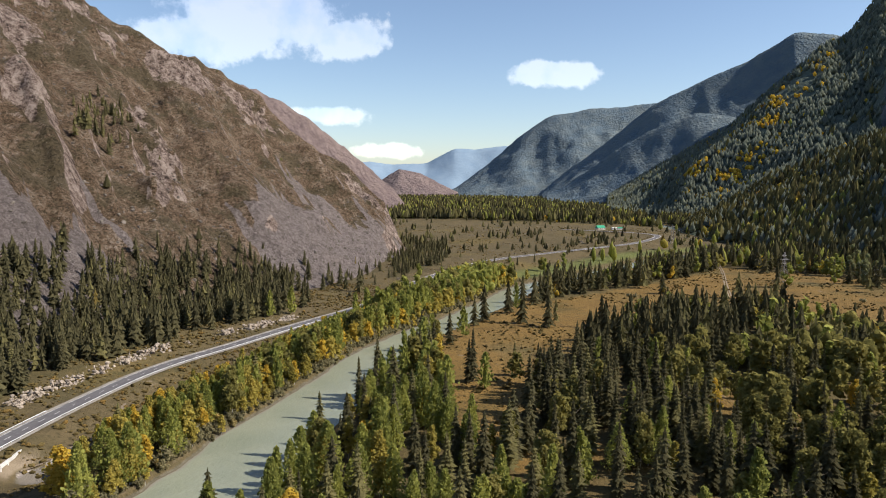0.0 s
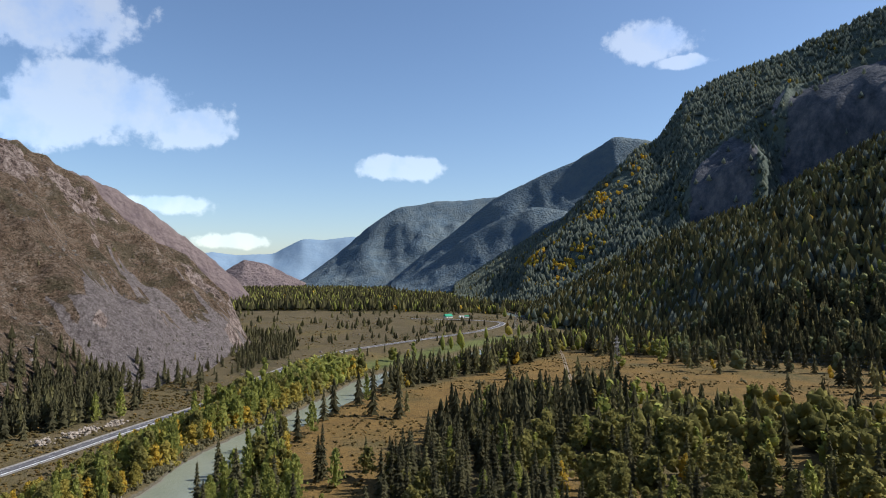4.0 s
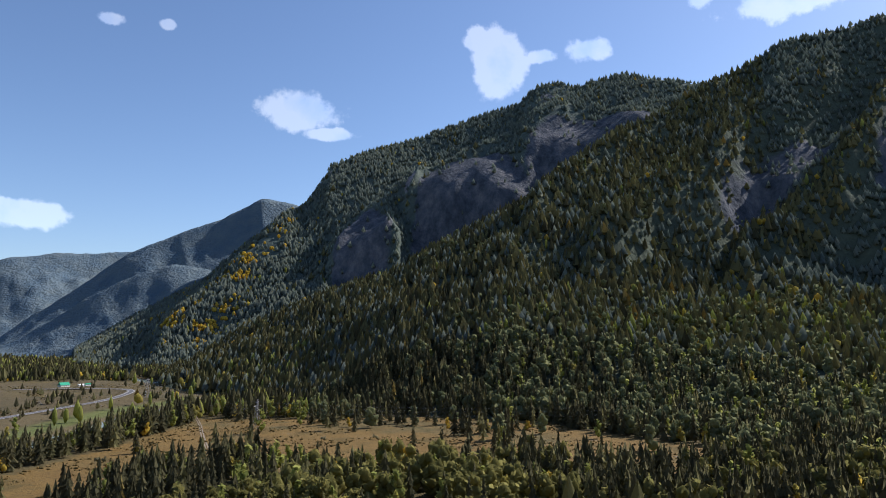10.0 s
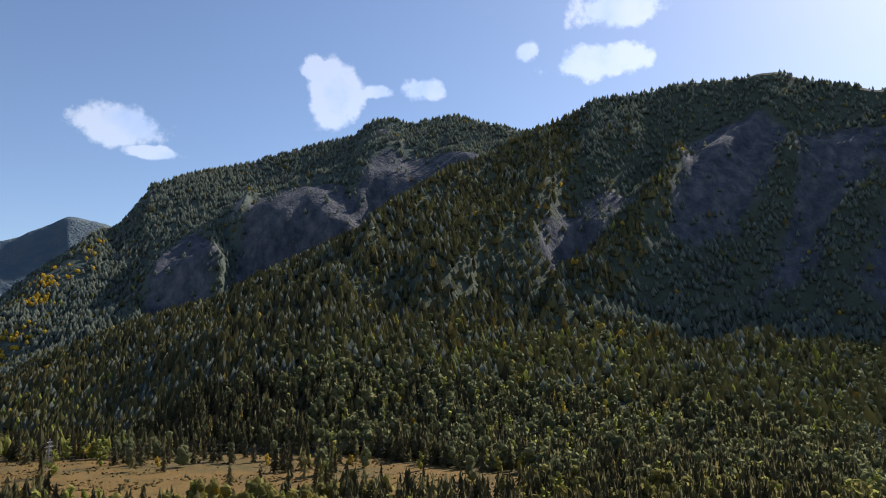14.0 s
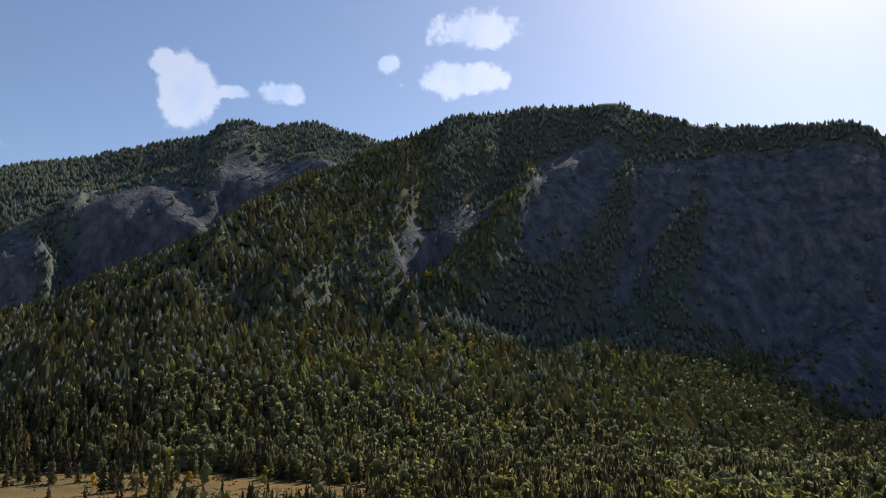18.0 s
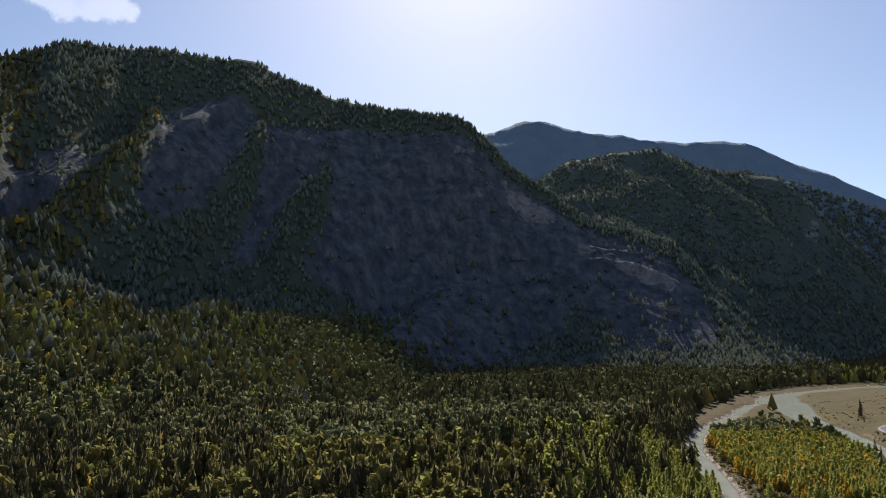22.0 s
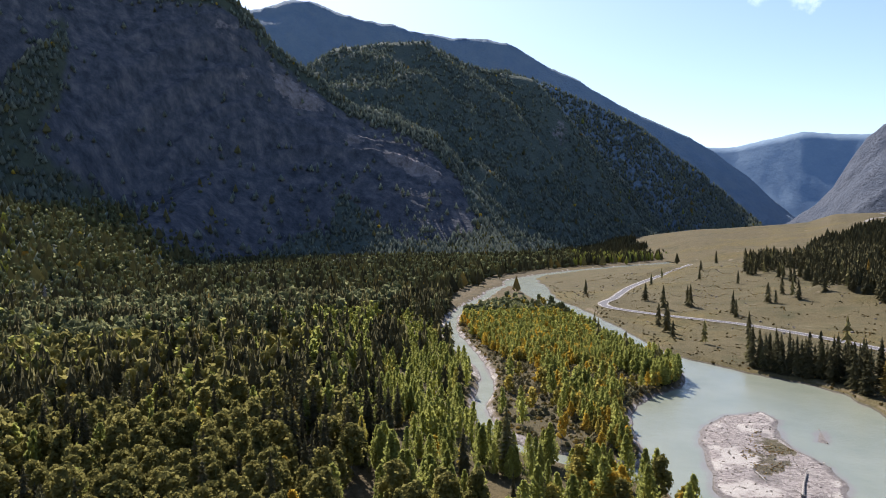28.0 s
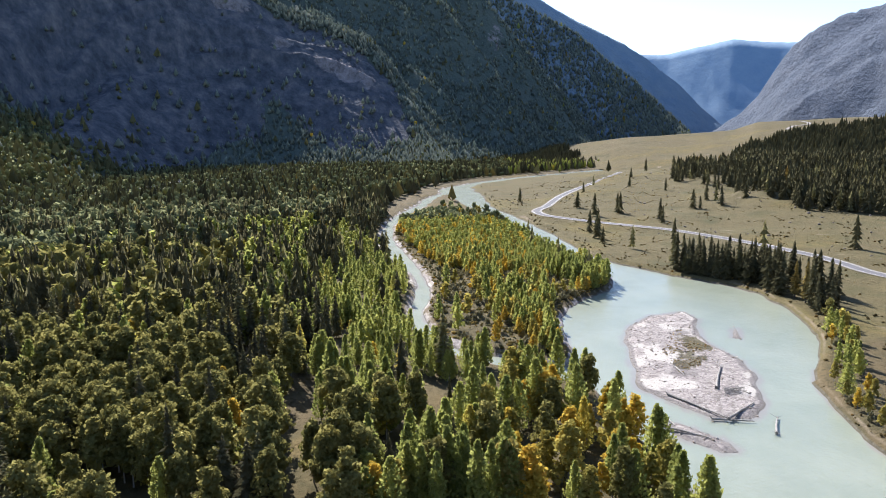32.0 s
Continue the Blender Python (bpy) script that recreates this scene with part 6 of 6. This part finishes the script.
# ---------------------------------------------------------------- dry grass and low scrub on the meadows
def tufts(name, xs, ys, low, high, material, label, seed):
    q = np.random.default_rng(seed)
    base = [lump(q, (0, 0, 0.35), (0.75, 0.7, 0.5), 0.4) for _ in range(4)]
    zs = ground_height(xs, ys)
    pieces = []
    for x, y, z in zip(xs, ys, zs):
        v, f = base[q.integers(4)]
        s = low + (high - low) * q.random() ** 2
        pieces.append((turned(v * (s, s * (0.6 + 0.6 * q.random()), s * 0.8), q.random() * 6) + (x, y, z), f))
    v, f = join(pieces)
    own = np.repeat(q.random(len(pieces)), 12)
    return tagged(new(name, mesh_from(name, v, f, material, False, own=own)), label, "shrubs", kind="stuff")


x, y = -20 + 640 * g.random(16000), 200 + 560 * g.random(16000)
keep = (within(x, y, MEADOWS[0]) | within(x, y, MEADOWS[1])) & (fbm(x / 26, y / 26, 181, 3) > -0.05) & (np.hypot(x, y) > 240)
DRY = leaf_material("dry_scrub", (0.115, 0.090, 0.040), (0.235, 0.180, 0.075), (0.28, 0.18, 0.06), 0.8, False)
GOLD_GRASS = leaf_material("golden_grass", (0.30, 0.22, 0.10), (0.48, 0.36, 0.18), (0.5, 0.36, 0.15), 0.8, False)
ISLE_GRASS = leaf_material("isle_grass", (0.19, 0.165, 0.070), (0.34, 0.285, 0.120), (0.46, 0.33, 0.10), 0.7, False)
tufts("meadow_scrub", x[keep], y[keep], 0.5, 1.9, DRY, "low brown scrub and dry grass tufts on meadow", 31)
x, y = -150 + 560 * g.random(9000), 540 + 760 * g.random(9000)
e, w = river_edge(x, y)
d, _, _ = to_line(x, y, ROAD)
keep = w & (e > 40) & (d > 8) & (fbm(x / 30, y / 30, 183, 3) > 0.1)
tufts("plain_scrub", x[keep], y[keep], 0.5, 1.8, DRY, "low dark scrub dotted over the brown plain", 32)
x, y = -165 + 150 * g.random(15000), 150 + 420 * g.random(15000)
e, w = river_edge(x, y)
d, _, _ = to_line(x, y, ROAD)
keep = w & (e > 2) & (d > 7) & (d < 60) & (fbm(x / 14, y / 14, 185, 3) > -0.25)
tufts("roadside_scrub", x[keep], y[keep], 0.4, 1.7, DRY, "dry yellow scrub beside the road embankment", 33)

x, y = 150 + 80 * g.random(2600), -275 + 80 * g.random(2600)
keep = within(x, y, BAR_GRASS) & (fbm(x / 10, y / 10, 187, 3) > -0.2)
tufts("bar_grass", x[keep], y[keep], 0.25, 0.7, GOLD_GRASS, "dry yellow grass and scrub on the gravel bar", 34)
x, y = 60 + 800 * g.random(34000) ** 1.3, -120 - 900 * g.random(34000) ** 1.2
e, w = river_edge(x, y)
d, _, _ = to_line(x, y, ROAD)
keep = w & (e > 0.5) & (d > 7) & (fbm(x / 14, y / 14, 189, 3) > np.where(e < 12, -0.3, 0.22))
tufts("bank_scrub", x[keep], y[keep], 0.4, 1.6, DRY, "brown scrub on the pasture beside the pool", 35)

x, y = 170 + 460 * g.random(26000), -420 + 280 * g.random(26000)
e, w = river_edge(x, y)
keep = ~w & (e > 1.5) & (to_line(x, y, SIDE)[2] > 0) & (fbm(x / 9, y / 9, 191, 3) > -0.35)
tufts("isle_scrub", x[keep], y[keep], 0.5, 1.8, ISLE_GRASS, "yellow-green grass and low scrub on the isle", 36)

# ---------------------------------------------------------------- earth tracks
def track(name, line, half, label):
    p = curve_through([(*q, 0) for q in line], 5)
    z = ground_height(p[:, 0], p[:, 1]) + 0.18
    return setting(name, ribbon(name, p, half, z, TRACK, rows=3), label, "track")


for s in (-1.0, 1.0):
    track("track", [(222 + s, 535), (236 + s, 575), (252 + s, 620), (272 + s, 675), (292 + s, 735), (306 + s, 780)], 0.55, "pale wheel rut across the dry meadow")
track("track", [(-128, 205), (-120, 222), (-116, 240), (-122, 262)], 0.8, "pale earth track beside the culvert")
track("track", [(-116, 196), (-108, 214), (-112, 236), (-118, 250)], 0.7, "pale earth track looping below the road")
track("track", [(270, 372), (300, 350), (335, 342), (380, 330)], 4.0, "bare earth patch worn into the meadow")

# the road again where it climbs the pasture: heading and u on the rise
for name, places in (("road_far", [(146.4, 0.05), (145.4, 0.22), (144.0, 0.42), (144.6, 0.5), (146.8, 0.55)]), ("road_farther", [(146.6, 0.72), (148.0, 0.86), (147.4, 0.97)])):
    a, u = curve_through([(p[0], p[1] * 10, 0) for p in places], 0.12)[:, :2].T
    u = u / 10
    x, y, z = PASTURE.at(a, u)
    setting(name, ribbon(name, np.stack([x, y, z], -1), 5.0, z, SHOULDER, 1.2), "pale gravel road climbing the dry pasture", "road")

# ---------------------------------------------------------------- pylons and wires
def pylon(x, y, turn, tall=27.0):
    z = float(ground_height(np.array([x]), np.array([y]))[0])
    ob = tagged(new("power_pylon"), "grey steel lattice power pylon standing among trees", "pylon", group="power pylons")
    ob.matrix_world = pose(x, y, z - 0.2, 0, 0, turn)
    corner = lambda h: 2.4 * (1 - h / tall) + 0.35
    levels = [0, 5, 9.5, 13.5, 17, 20, 22.5, 25, tall]
    for sx_, sy_ in ((1, 1), (1, -1), (-1, 1), (-1, -1)):
        bm = bmesh.new()
        bar_between(bm, (sx_ * corner(0), sy_ * corner(0), 0), (sx_ * corner(tall), sy_ * corner(tall), tall), 0.13)
        part("leg", done("leg", bm, LATTICE), ob)
    bm = bmesh.new()
    for a, b in zip(levels[:-1], levels[1:]):
        p, q = corner(a), corner(b)
        for c in range(4):
            t = math.pi / 2 * c
            turn_z = Matrix.Rotation(t, 3, "Z")
            bar_between(bm, turn_z @ Vector((-p, p, a)), turn_z @ Vector((q, q, b)), 0.07)
            bar_between(bm, turn_z @ Vector((p, p, a)), turn_z @ Vector((-q, q, b)), 0.07)
    part("bracing", done("bracing", bm, LATTICE), ob)
    for h, l in ((17.0, 3.6), (20.5, 5.2), (24.0, 3.2)):
        bm = bmesh.new()
        for s in (-1, 1):
            bar_between(bm, (0, 0.4, h), (s * l, 0, h), 0.09)
            bar_between(bm, (0, -0.4, h), (s * l, 0, h), 0.09)
            bar_between(bm, (0, 0, h + 1.3), (s * l, 0, h), 0.08)
        part("crossarm", done("crossarm", bm, LATTICE), ob)
    return Vector((x, y, z))


SPOTS = [(322, 982), (300, 612), (640, 330), (820, 60), (1000, -180), (1283, -396), (1560, -800)]
feet = []
for n, (x, y) in enumerate(SPOTS):
    u, v = SPOTS[min(n + 1, len(SPOTS) - 1)], SPOTS[max(n - 1, 0)]
    feet.append((pylon(x, y, math.degrees(math.atan2(u[1] - v[1], u[0] - v[0])) + 90), u, v))
wires = tagged(new("power_line"), "thin sagging wires between the pylons", "power line")
for n in range(len(SPOTS) - 1):
    a, b = feet[n][0], feet[n + 1][0]
    side = Vector((b.y - a.y, a.x - b.x, 0)).normalized()
    for h, l in ((17.0, 3.6), (20.5, 5.2), (24.0, 3.2)):
        for s in (-1, 1):
            pts = np.array([a.lerp(b, t) + side * l * s + Vector((0, 0, h - 9 * 4 * t * (1 - t) * 0.7)) for t in np.linspace(0, 1, 17)])
            ring = np.array([np.array(side) * 0.035 * math.cos(w) + np.array((0, 0, 0.035 * math.sin(w))) for w in (0.5, 2.6, 4.7)])
            part("wire", mesh_from("wire", (pts[:, None] + ring[None]).reshape(-1, 3), grid_faces(len(pts), 3, True), LATTICE, True), wires)

# ---------------------------------------------------------------- buildings on the plain
def house(name, x, y, turn, w, d, h, roof_h, roof_material, label, windows):
    z = float(ground_height(np.array([x]), np.array([y]))[0])
    ob = tagged(new(name), label, "house" if windows else "shed")
    ob.matrix_world = pose(x, y, z - 0.1, 0, 0, turn)
    part("wall", done("wall", box(-w / 2, w / 2, -d / 2, d / 2, 0, h, 0.03), WHITE_WALL), ob)
    bm = bmesh.new()
    e = 0.5
    v = [bm.verts.new(p) for p in ((-w / 2 - e, -d / 2 - e, h - 0.1), (w / 2 + e, -d / 2 - e, h - 0.1), (w / 2 + e, d / 2 + e, h - 0.1), (-w / 2 - e, d / 2 + e, h - 0.1), (-w / 2 - e, 0, h + roof_h), (w / 2 + e, 0, h + roof_h))]
    for f in ((0, 1, 5, 4), (2, 3, 4, 5), (0, 4, 3), (1, 2, 5), (3, 2, 1, 0)):
        bm.faces.new([v[i] for i in f])
    part("roof", done("roof", bm, roof_material), ob)
    for k in range(windows):
        cx = -w / 2 + w * (k + 0.5) / windows
        part("window", done("window", box(cx - 0.55, cx + 0.55, -d / 2 - 0.05, -d / 2 + 0.05, 1.0, 2.3, 0.02), DARK_ROCK), ob)
    part("door", done("door", box(w / 2 - 0.03, w / 2 + 0.05, -0.5, 0.5, 0.1, 2.1, 0.02), BARK), ob)
    return ob


house("house", 281, 1252, 20, 15, 9, 3.2, 4.2, GREEN_ROOF, "white house with a bright green gabled roof", 4)
house("shed", 306, 1252, 10, 8, 5, 3.0, 1.2, WHITE_WALL, "small whitewashed shed on the brown plain", 0)
house("shed", 317, 1256, 10, 8, 5, 3.0, 1.2, GREEN_ROOF, "small white shed with a green roof", 0)
